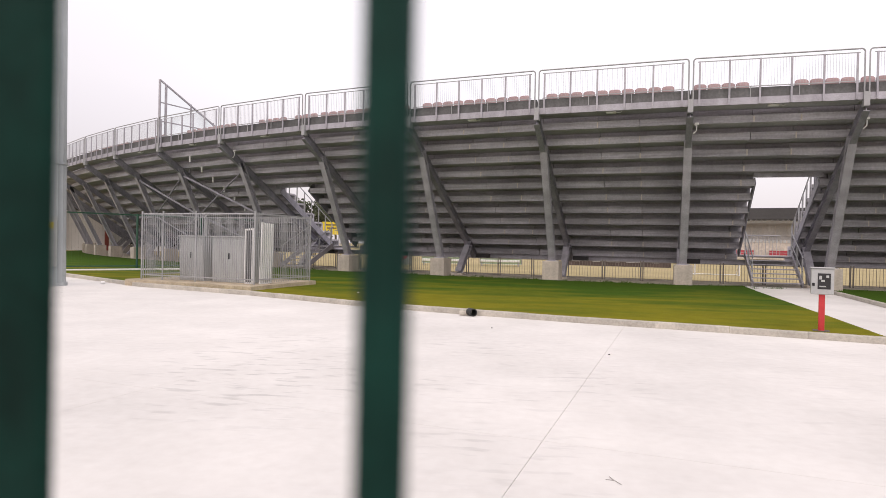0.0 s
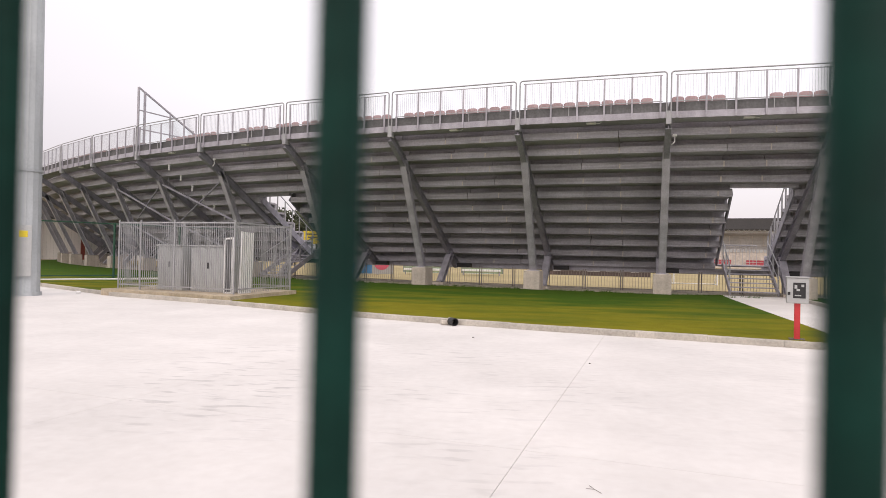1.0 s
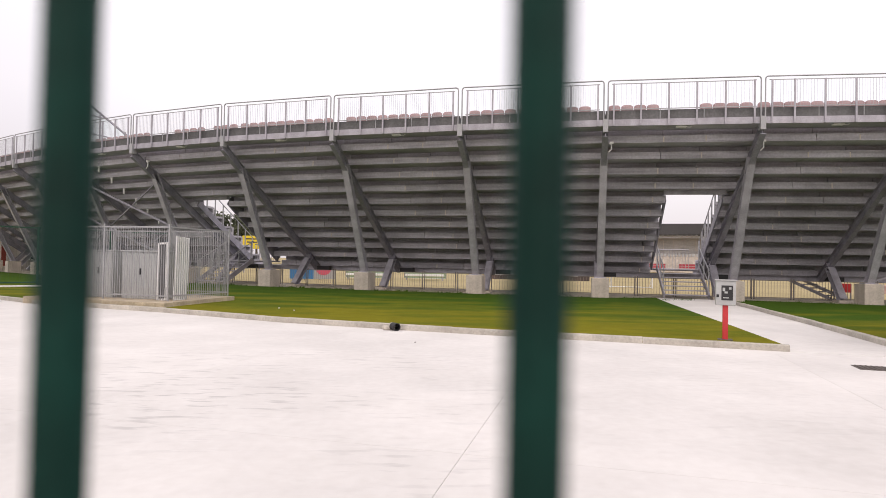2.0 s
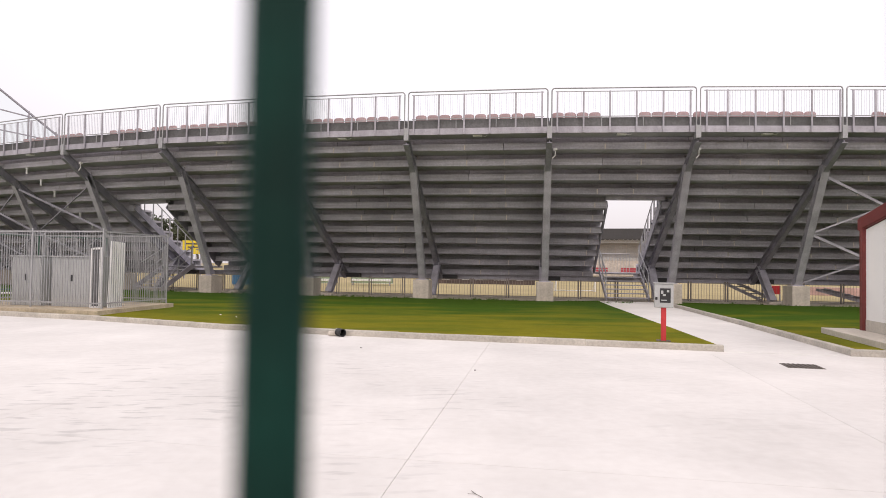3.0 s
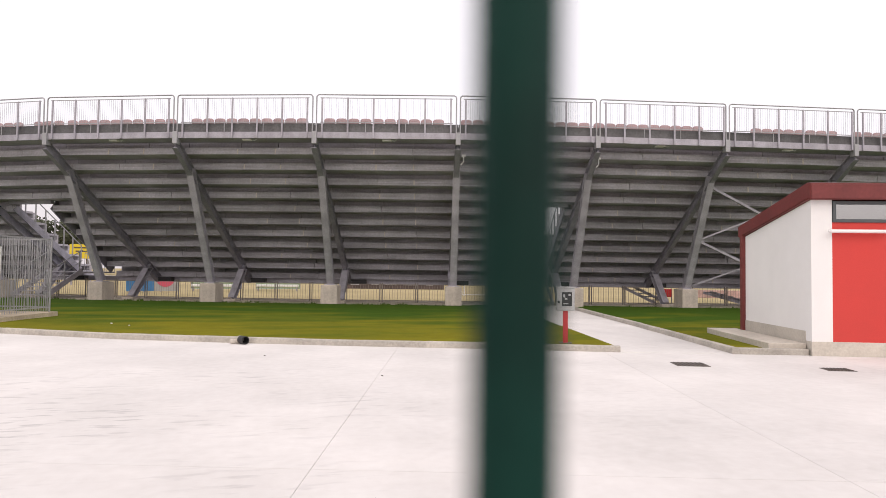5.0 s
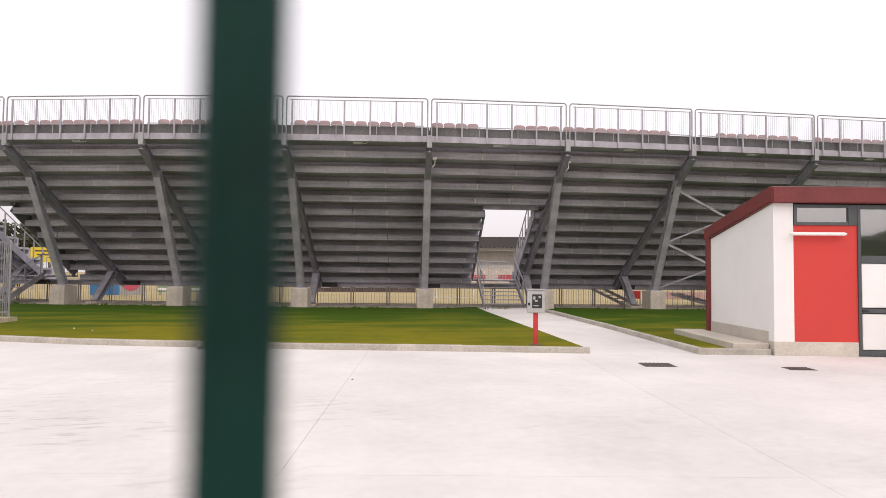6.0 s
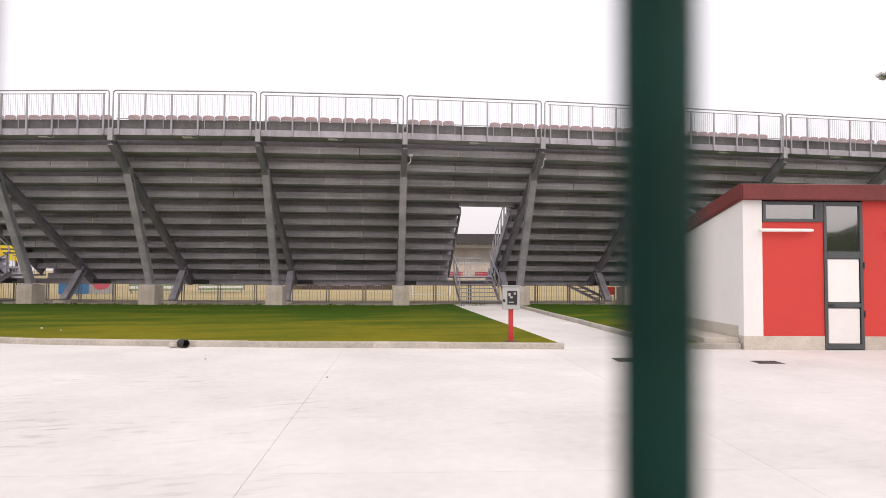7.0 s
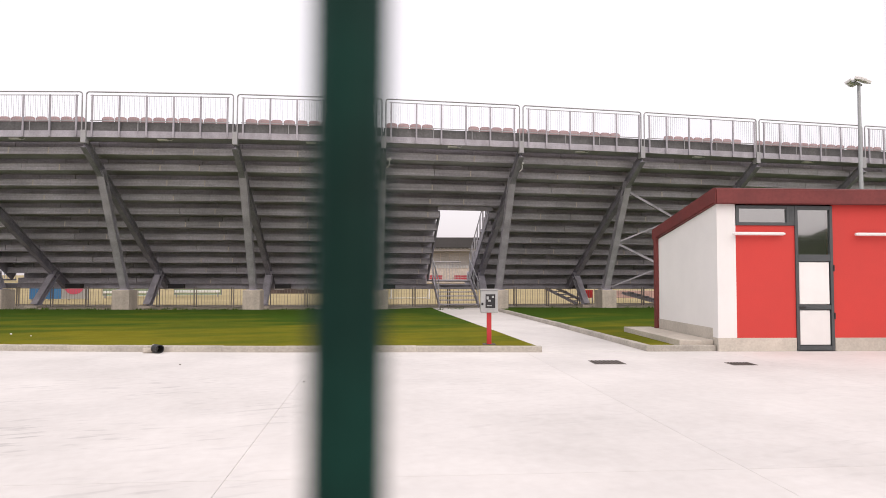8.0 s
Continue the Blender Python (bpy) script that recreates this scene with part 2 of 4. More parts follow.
def glass(name, rough=0.03, tint=(0.8, 0.85, 0.85)):
    m = bpy.data.materials.new(name)
    m.use_nodes = True
    b = m.node_tree.nodes["Principled BSDF"]
    b.inputs["Base Color"].default_value = (*tint, 1)
    b.inputs["Roughness"].default_value = rough
    b.inputs["Transmission Weight"].default_value = 1.0
    b.inputs["IOR"].default_value = 1.45
    return m


M_GLASS = glass("window_glass", 0.02, (0.75, 0.8, 0.8))
M_MIRRORED = glass("sun_control_glass", 0.03, (0.45, 0.48, 0.48))
M_MIRRORED.node_tree.nodes["Principled BSDF"].inputs["IOR"].default_value = 4.0


# ---- mesh helpers ----
def part(name, bm, mat, parent=None, label="", m=None):
    me = bpy.data.meshes.new(name)
    if isinstance(bm, tuple):
        me.from_pydata(*bm)
    else:
        bm.to_mesh(me)
        bm.free()
    me.materials.append(mat)
    ob = new(name, me)
    if parent is not None:
        ob.parent = parent
    if m is not None:
        ob.matrix_basis = m
    return tagged(ob, label) if label else ob


def thing(name, label, category, group="", kind="", m=None):
    ob = new(name)
    ob.empty_display_size = 0.2
    if m is not None:
        ob.matrix_basis = m
    return tagged(ob, label, category, group, kind)


def box(x0, x1, y0, y1, z0, z1, bevel=0.0, bm=None):
    own = bmesh.new()
    v = [own.verts.new(c) for c in ((x0, y0, z0), (x1, y0, z0), (x1, y1, z0), (x0, y1, z0), (x0, y0, z1), (x1, y0, z1), (x1, y1, z1), (x0, y1, z1))]
    for q in ((0, 3, 2, 1), (4, 5, 6, 7), (0, 1, 5, 4), (1, 2, 6, 5), (2, 3, 7, 6), (3, 0, 4, 7)):
        own.faces.new([v[i] for i in q])
    if bevel > 0:
        bmesh.ops.bevel(own, geom=own.edges[:], offset=bevel, segments=2, affect="EDGES", profile=0.5)
    return join(bm, own)


def join(bm, own):
    if bm is None:
        return own
    me = bpy.data.meshes.new("tmp")
    own.to_mesh(me)
    own.free()
    bm.from_mesh(me)
    bpy.data.meshes.remove(me)
    return bm


def axes(p, q, up=(0, 0, 1)):
    d = (Vector(q) - Vector(p))
    n = d.normalized()
    side = n.cross(Vector(up))
    if side.length < 1e-4:
        side = n.cross(Vector((0, 1, 0)))
    side.normalize()
    return d, n, side, side.cross(n)


def prism(p, q, prof, bm=None, up=(0, 0, 1)):
    """A closed profile of (side, up) points swept from p to q."""
    own = bmesh.new()
    d, n, side, top = axes(p, q, up)
    a = [own.verts.new(Vector(p) + side * u + top * w) for u, w in prof]
    b = [own.verts.new(Vector(q) + side * u + top * w) for u, w in prof]
    k = len(prof)
    for i in range(k):
        own.faces.new((a[i], a[(i + 1) % k], b[(i + 1) % k], b[i]))
    own.faces.new(a[::-1])
    own.faces.new(b)
    bmesh.ops.recalc_face_normals(own, faces=own.faces[:])
    return join(bm, own)


def tube(p, q, r, bm=None, seg=8):
    return prism(p, q, [(r * math.cos(2 * math.pi * i / seg), r * math.sin(2 * math.pi * i / seg)) for i in range(seg)], bm)


def bar(p, q, w, h, bm=None, up=(0, 0, 1)):
    return prism(p, q, [(-w / 2, -h / 2), (w / 2, -h / 2), (w / 2, h / 2), (-w / 2, h / 2)], bm, up)


def hbeam(p, q, w, h, t=0.018, bm=None, up=(0, 0, 1)):
    """An I section: w across the flanges, h deep."""
    a, b = w / 2, h / 2
    prof = [(-a, -b), (a, -b), (a, -b + t), (t / 2, -b + t), (t / 2, b - t), (a, b - t), (a, b), (-a, b), (-a, b - t), (-t / 2, b - t), (-t / 2, -b + t), (-a, -b + t)]
    return prism(p, q, prof, bm, up)


def path_tube(points, r, bm=None, seg=8):
    """One bent round tube along the points."""
    own = bmesh.new()
    rings = []
    for i, p in enumerate(points):
        a = Vector(points[max(0, i - 1)])
        c = Vector(points[min(len(points) - 1, i + 1)])
        _, n, side, top = axes(a, c, (0, 1, 0.01))
        rings.append([own.verts.new(Vector(p) + side * r * math.cos(2 * math.pi * j / seg) + top * r * math.sin(2 * math.pi * j / seg)) for j in range(seg)])
    for a, b in zip(rings[:-1], rings[1:]):
        for j in range(seg):
            own.faces.new((a[j], a[(j + 1) % seg], b[(j + 1) % seg], b[j]))
    own.faces.new(rings[0][::-1])
    own.faces.new(rings[-1])
    bmesh.ops.recalc_face_normals(own, faces=own.faces[:])
    return join(bm, own)


def plate(points, z0, z1, bm=None):
    """A level slab with the outline given, from z0 to z1."""
    own = bmesh.new()
    a = [own.verts.new((x, y, z1)) for x, y in points]
    b = [own.verts.new((x, y, z0)) for x, y in points]
    f = own.faces.new(a)
    own.faces.new(b[::-1])
    k = len(points)
    for i in range(k):
        own.faces.new((a[i], b[i], b[(i + 1) % k], a[(i + 1) % k]))
    bmesh.ops.triangulate(own, faces=[f])
    bmesh.ops.recalc_face_normals(own, faces=own.faces[:])
    return join(bm, own)


# ---- plan of the grandstand: points along its upper outer edge ----
HEAD = {-14: -60.5, -13: -56.8, -12: -53.0, -11: -49.2, -10: -45.6, -9: -42.0, -8: -38.6, -7: -35.2, -6: -32.0, -5: -28.2, -4: -23.6, -3: -18.0, -2: -15.1, -1: -12.2,
        0: -8.9, 1: -7.0, 2: -6.2, 3: -6.2, 4: -6.2, 5: -6.2, 6: -6.2, 7: -6.2}
BAY = {-7: 5.15, -6: 5.35, -5: 5.5, -4: 5.5, -3: 5.24, -2: 5.25, -1: 5.28, 0: 5.19, 1: 4.98, 2: 5.17}
FIRST, LAST = -14, 8
EDGE = {0: Vector((5.21, 22.54, 0))}


def bay_length(k):
    return BAY.get(k, 5.15)


def along(deg):
    return Vector((math.cos(radians(deg)), math.sin(radians(deg)), 0))


for k in range(0, LAST):
    EDGE[k + 1] = EDGE[k] + along(HEAD[k]) * bay_length(k)
for k in range(-1, FIRST - 1, -1):
    EDGE[k] = EDGE[k + 1] - along(HEAD[k]) * bay_length(k)


def frame_heading(k):
    return (HEAD[max(FIRST, k - 1)] + HEAD[min(LAST - 1, k)]) / 2


def at(k, s, z):
    """A point s metres in from the outer edge at frame k (k may lie between two frames)."""
    i = min(int(math.floor(k)), LAST - 1)
    f = k - i

    def one(j):
        a = radians(frame_heading(j))
        return EDGE[j] + Vector((-math.sin(a), math.cos(a), 0)) * s

    p = one(i).lerp(one(i + 1), f) if f > 1e-6 else one(i)
    return Vector((p.x, p.y, z))


Z_EDGE = 6.26
TIERS, GOING, RISE = 11, 0.69, 0.4785
GATES = {0: (0.50, 0.93), -4: (0.07, 0.47), 4: (0.5, 0.93)}
GATE_TIER = 5

# ---- ground ----
U = along(-15.5)
V = along(74.5)


def level(points, z, name, mat, label, category, kind="structure", depth=0.1):
    return tagged(part(name, plate(points, z - depth, z), mat), label, category, "", kind)


level([(-2500, -2500), (2500, -2500), (2500, 2500), (-2500, 2500)], -0.06, "ground", M_FIELD, "flat dry yellowish grass field reaching the horizon", "ground", depth=0.3)
level([(-60, -25), (60, -25), (60, 28), (-60, 28)], -0.05, "pavement_base", M_JOINT, "dark sealed base under the paving slabs", "pavement", depth=0.04)
inner = [at(k, 2.9, 0) for k in range(FIRST, LAST + 1)]
deep = [at(k, 7.7, 0) for k in range(FIRST, LAST + 1)]
level([(p.x, p.y) for p in inner] + [(p.x, p.y) for p in reversed(deep)], -0.03, "bare_ground", M_DIRT, "bare pale soil strip under the raised stand", "ground", depth=0.06)

KERB_LINE = [(-34, 33), (-16.0, 20.0), (-11.2, 16.85), (-7.1, 15.25), (-3.6, 13.45), (-1.15, 12.55), (1.0, 11.85), (3.3, 11.2), (5.50, 10.52)]
PATH_LEFT = [(5.50, 10.52), (6.36, 15.7), (8.22, 26.3)]
PATH_RIGHT = [(7.42, 10.07), (8.54, 15.45), (10.55, 26.0)]


def inset(points, d):
    """The line moved d metres to its left."""
    out = []
    for i, p in enumerate(points):
        a, c = Vector(points[max(0, i - 1)]), Vector(points[min(len(points) - 1, i + 1)])
        t = (c - a).normalized()
        out.append((p[0] - t.y * d, p[1] + t.x * d))
    return out


lawn_a = inset(KERB_LINE, 0.10)[:-1] + [(5.51, 10.65)] + inset(PATH_LEFT, 0.02)[1:] + [(p.x, p.y) for p in reversed(inner) if p.x < 7.2]
lawn_b = inset(PATH_RIGHT, -0.10)[::-1] + [(9.2, 9.75), (11.0, 12.0), (40, 6), (45, 17)] + [(p.x, p.y) for p in reversed(inner) if p.x > 11.2]


def fall(x, y):
    """Height of the turf, which falls gently from the kerb towards the stand."""
    f = np.clip((x * V.x + y * V.y - 15.0) / 9.0, 0.0, 1.0)
    return 0.085 - 0.055 * f


def lawn(points, label):
    bm = plate(points, -0.15, 0.085)
    for d in range(15, 26):
        bmesh.ops.bisect_plane(bm, geom=bm.verts[:] + bm.edges[:] + bm.faces[:], plane_co=V * d, plane_no=V)
    for v in bm.verts:
        if v.co.z > 0:
            v.co.z = float(fall(v.co.x, v.co.y))
    return tagged(part("lawn", bm, M_LAWN), label, "lawn", "", "structure")


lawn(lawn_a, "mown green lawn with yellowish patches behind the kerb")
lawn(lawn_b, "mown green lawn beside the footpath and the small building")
tagged(part("footpath", plate(PATH_LEFT + PATH_RIGHT[::-1], -0.1, 0.006), M_PAD), "pale smooth concrete footpath leading to the stair", "footpath", "", "structure")
level([(-21.5, 18.6), (-18.1, 22.6), (-14.5, 26.85), (-15.0, 27.3), (-18.6, 23.05), (-22.0, 19.05)], 0.099, "footpath", M_PAD, "narrow pale concrete walk across the lawn", "footpath")


def kerb(points, label, stone=1.0, width=0.13, top=0.11, side=1):
    base = thing("kerb", label, "kerb", "", "structure")
    mesh = None
    for a, b in zip(points[:-1], points[1:]):
        a, b = Vector((*a, 0)), Vector((*b, 0))
        n = max(1, round((b - a).length / stone))
        for i in range(n):
            p, q = a.lerp(b, i / n), a.lerp(b, (i + 1) / n)
            d = (q - p).normalized()
            w = Vector((-d.y, d.x, 0)) * side
            p, q = p + d * 0.0015 + w * width / 2, q - d * 0.0015 + w * width / 2
            j = random.uniform(-0.004, 0.004)
            part("kerb_stone", prism(p + Vector((0, 0, j)), q + Vector((0, 0, j)), [(-width / 2, -0.1), (width / 2, -0.1), (width / 2, top - 0.012), (width / 2 - 0.012, top), (-width / 2 + 0.012, top), (-width / 2, top - 0.012)]), M_KERB, base)
    return base


kerb(KERB_LINE, "grey concrete kerb along the lawn")
kerb(PATH_RIGHT[::-1], "grey concrete kerb along the footpath", side=1)
kerb([(7.42, 10.07), (8.70, 9.74)], "short grey concrete kerb up to the building", side=1)


# ---- grandstand frames ----
def raker_z(s):
    return Z_EDGE - 0.22 - s * RISE / GOING


def support_frame():
    f = thing("support_frame", "grey galvanised steel raker frame on a concrete footing", "steel frame", "raker frames of the grandstand")
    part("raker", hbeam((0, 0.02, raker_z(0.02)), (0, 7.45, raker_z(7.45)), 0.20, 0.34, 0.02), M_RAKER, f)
    part("column", hbeam((0, 3.32, 0.80), (0, 1.18, raker_z(1.18) + 0.06), 0.27, 0.26, 0.02, up=(0, 1, 0)), M_STEEL, f, "lighter galvanised leaning column")
    part("strut", hbeam((0, 5.35, 0.05), (0, 6.62, raker_z(6.62) + 0.05), 0.29, 0.28, 0.02, up=(0, 1, 0)), M_STEEL, f)
    part("footing", box(-0.34, 0.34, 2.92, 3.70, -0.05, 0.80, 0.02), M_CAST, f, "pale concrete block")
    part("base_plate", box(-0.24, 0.24, 3.10, 3.54, 0.80, 0.83, 0.004), M_STEEL, f)
    part("strut_footing", box(-0.28, 0.28, 5.05, 5.65, -0.05, 0.07, 0.01), M_CAST, f)
    part("bracket", box(-0.09, 0.09, -0.10, 0.16, Z_EDGE - 0.22, Z_EDGE + 0.24, 0.01), M_RAIL, f)
    part("junction_box", box(0.16, 0.86, 7.1, 7.4, 0.78, 0.98, 0.01), M_BLACK, f)
    return f


frame_0 = support_frame()


def frame_pose(k):
    return pose(EDGE[k].x, EDGE[k].y, 0, 0, 0, frame_heading(k))


for k in range(FIRST, LAST + 1):
    if k != 0:
        copy_thing(frame_0, frame_pose(k))
frame_0.matrix_basis = frame_pose(0)


# ---- grandstand terraces ----
stand = thing("grandstand", "long curved grandstand of dark grey precast terrace units", "grandstand")


def sweep(k0, k1, prof, gap=0.010):
    """A closed (s, z) profile swept from place k0 to k1 along the stand."""
    e = gap / 5.2
    va = [tuple(at(k0 + e, s, z)) for s, z in prof]
    vb = [tuple(at(k1 - e, s, z)) for s, z in prof]
    n = len(prof)
    faces = [(i, i + n, (i + 1) % n + n, (i + 1) % n) for i in range(n)] + [tuple(range(n)), tuple(range(2 * n - 1, n - 1, -1))]
    return va + vb, [], faces


def tier_profile(i):
    s, z = i * GOING, Z_EDGE - i * RISE
    up = z + RISE
    d = 0.36
    return [(s - 0.02, z), (s - 0.02, z + 0.03), (s, z + 0.045), (s, z + 0.26), (s + d, z + 0.27), (s + d, up + 0.06), (s + d + 0.1, up + 0.06), (s + d + 0.1, z + 0.10), (s + GOING + d, z + 0.10), (s + GOING + d, z)]


rest_v, rest_f = [], []


def add_rest(data):
    o = len(rest_v)
    rest_v.extend(data[0])
    rest_f.extend(tuple(i + o for i in f) for f in data[2])


for k in range(FIRST, LAST):
    for i in range(1, TIERS + 1):
        cuts = [0.0, 0.40, 0.68, 1.0]
        spans = list(zip(cuts[:-1], cuts[1:]))
        if k in GATES and i >= GATE_TIER:
            a, b = GATES[k]
            spans = [(c, min(d, a)) for c, d in spans if c < a] + [(max(c, b), d) for c, d in spans if d > b]
        for c, d in spans:
            data = sweep(k + c, k + d, tier_profile(i))
            s, z = i * GOING, Z_EDGE - i * RISE
            # unseen backing sheets behind the near units, added to block sky light at joints
            back = [(s + 0.463, z + 0.13), (s + 0.463, z + RISE + 0.16), (s + 0.49, z + RISE + 0.16), (s + 0.49, z + 0.13)]
            if -3 <= k <= 2:
                part("terrace_unit", data, M_TIER, stand)
                add_rest(sweep(k + c - 0.001, k + d + 0.001, back, 0))
                add_rest(sweep(k + c - 0.001, k + d + 0.001, [(s + 0.2, z + 0.104), (s + 0.2, z + 0.128), (s + 1.04, z + 0.128), (s + 1.04, z + 0.104)], 0))
            else:
                add_rest(data)
tagged(part("far_terrace", (rest_v, [], rest_f), M_TIER, stand), kind="stuff")
# pale mortar strips at the joints between units
jr = random.Random(5)
for k in range(-3, 3):
    for i in range(1, TIERS + 1):
        for c in (0.40, 0.68):
            if (k in GATES and i >= GATE_TIER and c > 0.45) or jr.random() < 0.3:
                continue
            s0, z0 = i * GOING, Z_EDGE - i * RISE
            w = jr.uniform(0.0035, 0.005)
            part("joint_strip", sweep(k + c - w, k + c + w, [(s0 - 0.026, z0 + 0.02), (s0 - 0.004, z0 + jr.uniform(0.2, 0.255)), (s0 + 0.004, z0 + 0.2), (s0 - 0.018, z0 + 0.02)], 0), M_STEP, stand, "pale mortar joint")
# upper walkway with its edge beam
for k in range(FIRST, LAST):
    part("edge_beam", sweep(k, k + 1, [(-0.02, Z_EDGE), (-0.02, Z_EDGE + 0.23), (0.12, Z_EDGE + 0.23), (0.12, Z_EDGE)]), M_STEEL, stand, "grey galvanised edge beam")
    part("kick_plate", sweep(k, k + 1, [(0.04, Z_EDGE + 0.235), (0.04, Z_EDGE + 0.56), (0.052, Z_EDGE + 0.56), (0.052, Z_EDGE + 0.235)]), M_KICK, stand, "dark steel kick plate")
    part("bottom_beam", sweep(k, k + 1, [(TIERS * GOING + 0.22, Z_EDGE - TIERS * RISE - 0.23), (TIERS * GOING + 0.22, Z_EDGE - TIERS * RISE - 0.004), (TIERS * GOING + 0.9, Z_EDGE - TIERS * RISE - 0.004), (TIERS * GOING + 0.9, Z_EDGE - TIERS * RISE - 0.23)]), M_STEEL, stand)
    part("walkway_slab", sweep(k, k + 1, [(0.125, Z_EDGE + 0.02), (0.125, Z_EDGE + 0.52), (0.95, Z_EDGE + 0.52), (0.95, Z_EDGE + 0.02)]), M_TIER, stand)


# ---- guard railings on the upper edge ----
def railing(first=0.27, pitch=0.932):
    r = thing("guard_railing", "grey galvanised steel guard railing panel with thin bars", "railing", "railing panels on the grandstand edge")
    L, z0, z1 = 5.2, Z_EDGE - 0.02, 7.86
    c = 0.10
    pts = [(0.07, -0.06, z0 + 0.25)]
    for i in range(6):
        a = radians(180 - 18 * i)
        pts.append((0.07 + c + c * math.cos(a), -0.06, z1 - c + c * math.sin(a)))
    right = [(L - x, y, z) for x, y, z in reversed(pts)]
    part("top_tube", path_tube(pts + right, 0.025), M_RAIL, r)
    bm = None
    for i in range(6):
        x = first + (i * pitch if first < 0.28 or i == 0 else 0.75 + (i - 1) * pitch)
        part("post", box(x - 0.03, x + 0.03, -0.075, -0.03, z0 + 0.02, z1 - 0.10, 0.004), M_STEEL, r)
        if i < 5:
            n = 11
            for j in range(1, n):
                px = x + j * pitch / n
                bm = box(px - 0.003, px + 0.003, -0.056, -0.048, z0 + 0.62, z1 - 0.12, 0, bm)
    tagged(part("infill_grille", bm, M_RAIL, r), kind="stuff")
    part("upper_rail", bar((0.2, -0.052, z1 - 0.12), (L - 0.2, -0.052, z1 - 0.12), 0.012, 0.03), M_RAIL, r)
    part("lower_rail", bar((0.2, -0.052, z0 + 0.60), (L - 0.2, -0.052, z0 + 0.60), 0.025, 0.03), M_RAIL, r)
    for x in (L * 0.36, L * 0.64):
        part("bracket", path_tube([(x - 0.03, -0.05, z0 + 0.25), (x - 0.03, -0.05, z0 + 0.58), (x + 0.06, -0.05, z0 + 0.6)], 0.014), M_RAIL, r)
    return r


rail_even, rail_short = railing(), railing(0.30, 1.0)
placed, own_pose = set(), {}
for k in range(FIRST, LAST):
    src = rail_short if k >= 1 else rail_even
    m = pose(EDGE[k].x, EDGE[k].y, 0, 0, 0, HEAD[k]) @ Matrix.Diagonal((bay_length(k) / 5.2, 1, 1, 1))
    if src.name in placed:
        copy_thing(src, m)
    else:
        placed.add(src.name)
        own_pose[src.name] = m
rail_even.matrix_basis, rail_short.matrix_basis = own_pose[rail_even.name], own_pose[rail_short.name]


# ---- seats of the top row, seen from behind ----
def seat():
    s = thing("stadium_seat", "faded red plastic bucket seat on the top row", "seat", "seats of the top row")
    bm = bmesh.new()
    prev = None
    for i in range(9):
        x = -0.21 + i * 0.0525
        e = abs(i - 4) / 4
        top = 0.44 - 0.055 * e ** 6
        y = -0.02 + 0.05 * e ** 2
        ring = [bm.verts.new((x, y + 0.10, 0.06)), bm.verts.new((x, y, 0.24)), bm.verts.new((x, y - 0.03, top)), bm.verts.new((x, y, top + 0.012)), bm.verts.new((x, y + 0.035, 0.24)), bm.verts.new((x, y + 0.13, 0.08))]
        if prev:
            for j in range(6):
                bm.faces.new((prev[j], prev[(j + 1) % 6], ring[(j + 1) % 6], ring[j]))
        else:
            bm.faces.new(ring)
        prev = ring
    bm.faces.new(prev[::-1])
    bmesh.ops.recalc_face_normals(bm, faces=bm.faces[:])
    for f in bm.faces:
        f.smooth = True
    part("backrest", bm, M_SEAT, s)
    part("seat_pan", box(-0.21, 0.21, 0.10, 0.46, 0.03, 0.09, 0.015), M_SEAT, s)
    part("mount", box(-0.05, 0.05, 0.08, 0.40, 0.0, 0.04), M_STEEL, s)
    return s


seat_0 = seat()
gaps = {0: (4, 5, 6, 11), 4: (4, 5, 6, 11), -4: (0, 1, 2, 7), -5: (0, 1), 2: (0, 1, 2), 3: (0,)}
seat_used = False
for k in range(FIRST + 4, LAST):
    for i in range(11):
        if i in gaps.get(k, (10,)):
            continue
        p = at(k + (i + 0.75) / 11.3, 0.9, Z_EDGE + 0.50)
        m = pose(p.x, p.y, p.z, 0, 0, HEAD[k] + random.uniform(-1, 1))
        if seat_used:
            copy_thing(seat_0, m)
        else:
            keep, seat_used = m, True
seat_0.matrix_basis = keep

# ---- small building beside the path ----
B0 = Vector((8.73, 9.70, 0))
hut = thing("utility_building", "small red and white plastered building with a dark red roof edge", "building", "", "", pose(B0.x, B0.y, 0, 0, 0, -15.3))
# local x along the front, y to the back, z up
LEN, DEP, HF, HB = 9.0, 2.85, 2.76, 2.26
def slope(y):
    return HF + (HB - HF) * y / DEP
bm = bmesh.new()
pts = [(0, 0, 0.02), (0, DEP, 0.02), (0, DEP, HB), (0, 0, HF)]
a = [bm.verts.new(p) for p in pts]
b = [bm.verts.new((0.22, y, z)) for _, y, z in pts]
for i in range(4):
    bm.faces.new((a[i], a[(i + 1) % 4], b[(i + 1) % 4], b[i]))
bm.faces.new(a[::-1])
bm.faces.new(b)
bmesh.ops.recalc_face_normals(bm, faces=bm.faces[:])
part("side_wall", bm, M_WHITE, hut, "white plastered gable wall")
part("front_wall", box(0.2201, 0.36, 0, 0.2, 0.25, HF), M_WHITE, hut, "white plastered corner strip")
part("front_wall", box(0.362, 1.503, 0.004, 0.2, 0.25, 2.36), M_RED, hut, "red plastered wall")
part("front_wall", box(2.24, LEN, 0.004, 0.2, 0.25, HF), M_RED, hut, "red plastered wall")
part("back_wall", box(0.222, LEN, DEP - 0.2, DEP, 0, HB), M_WHITE, hut)
part("end_wall", box(LEN - 0.2, LEN, 0.202, DEP - 0.202, 0, HB), M_WHITE, hut)
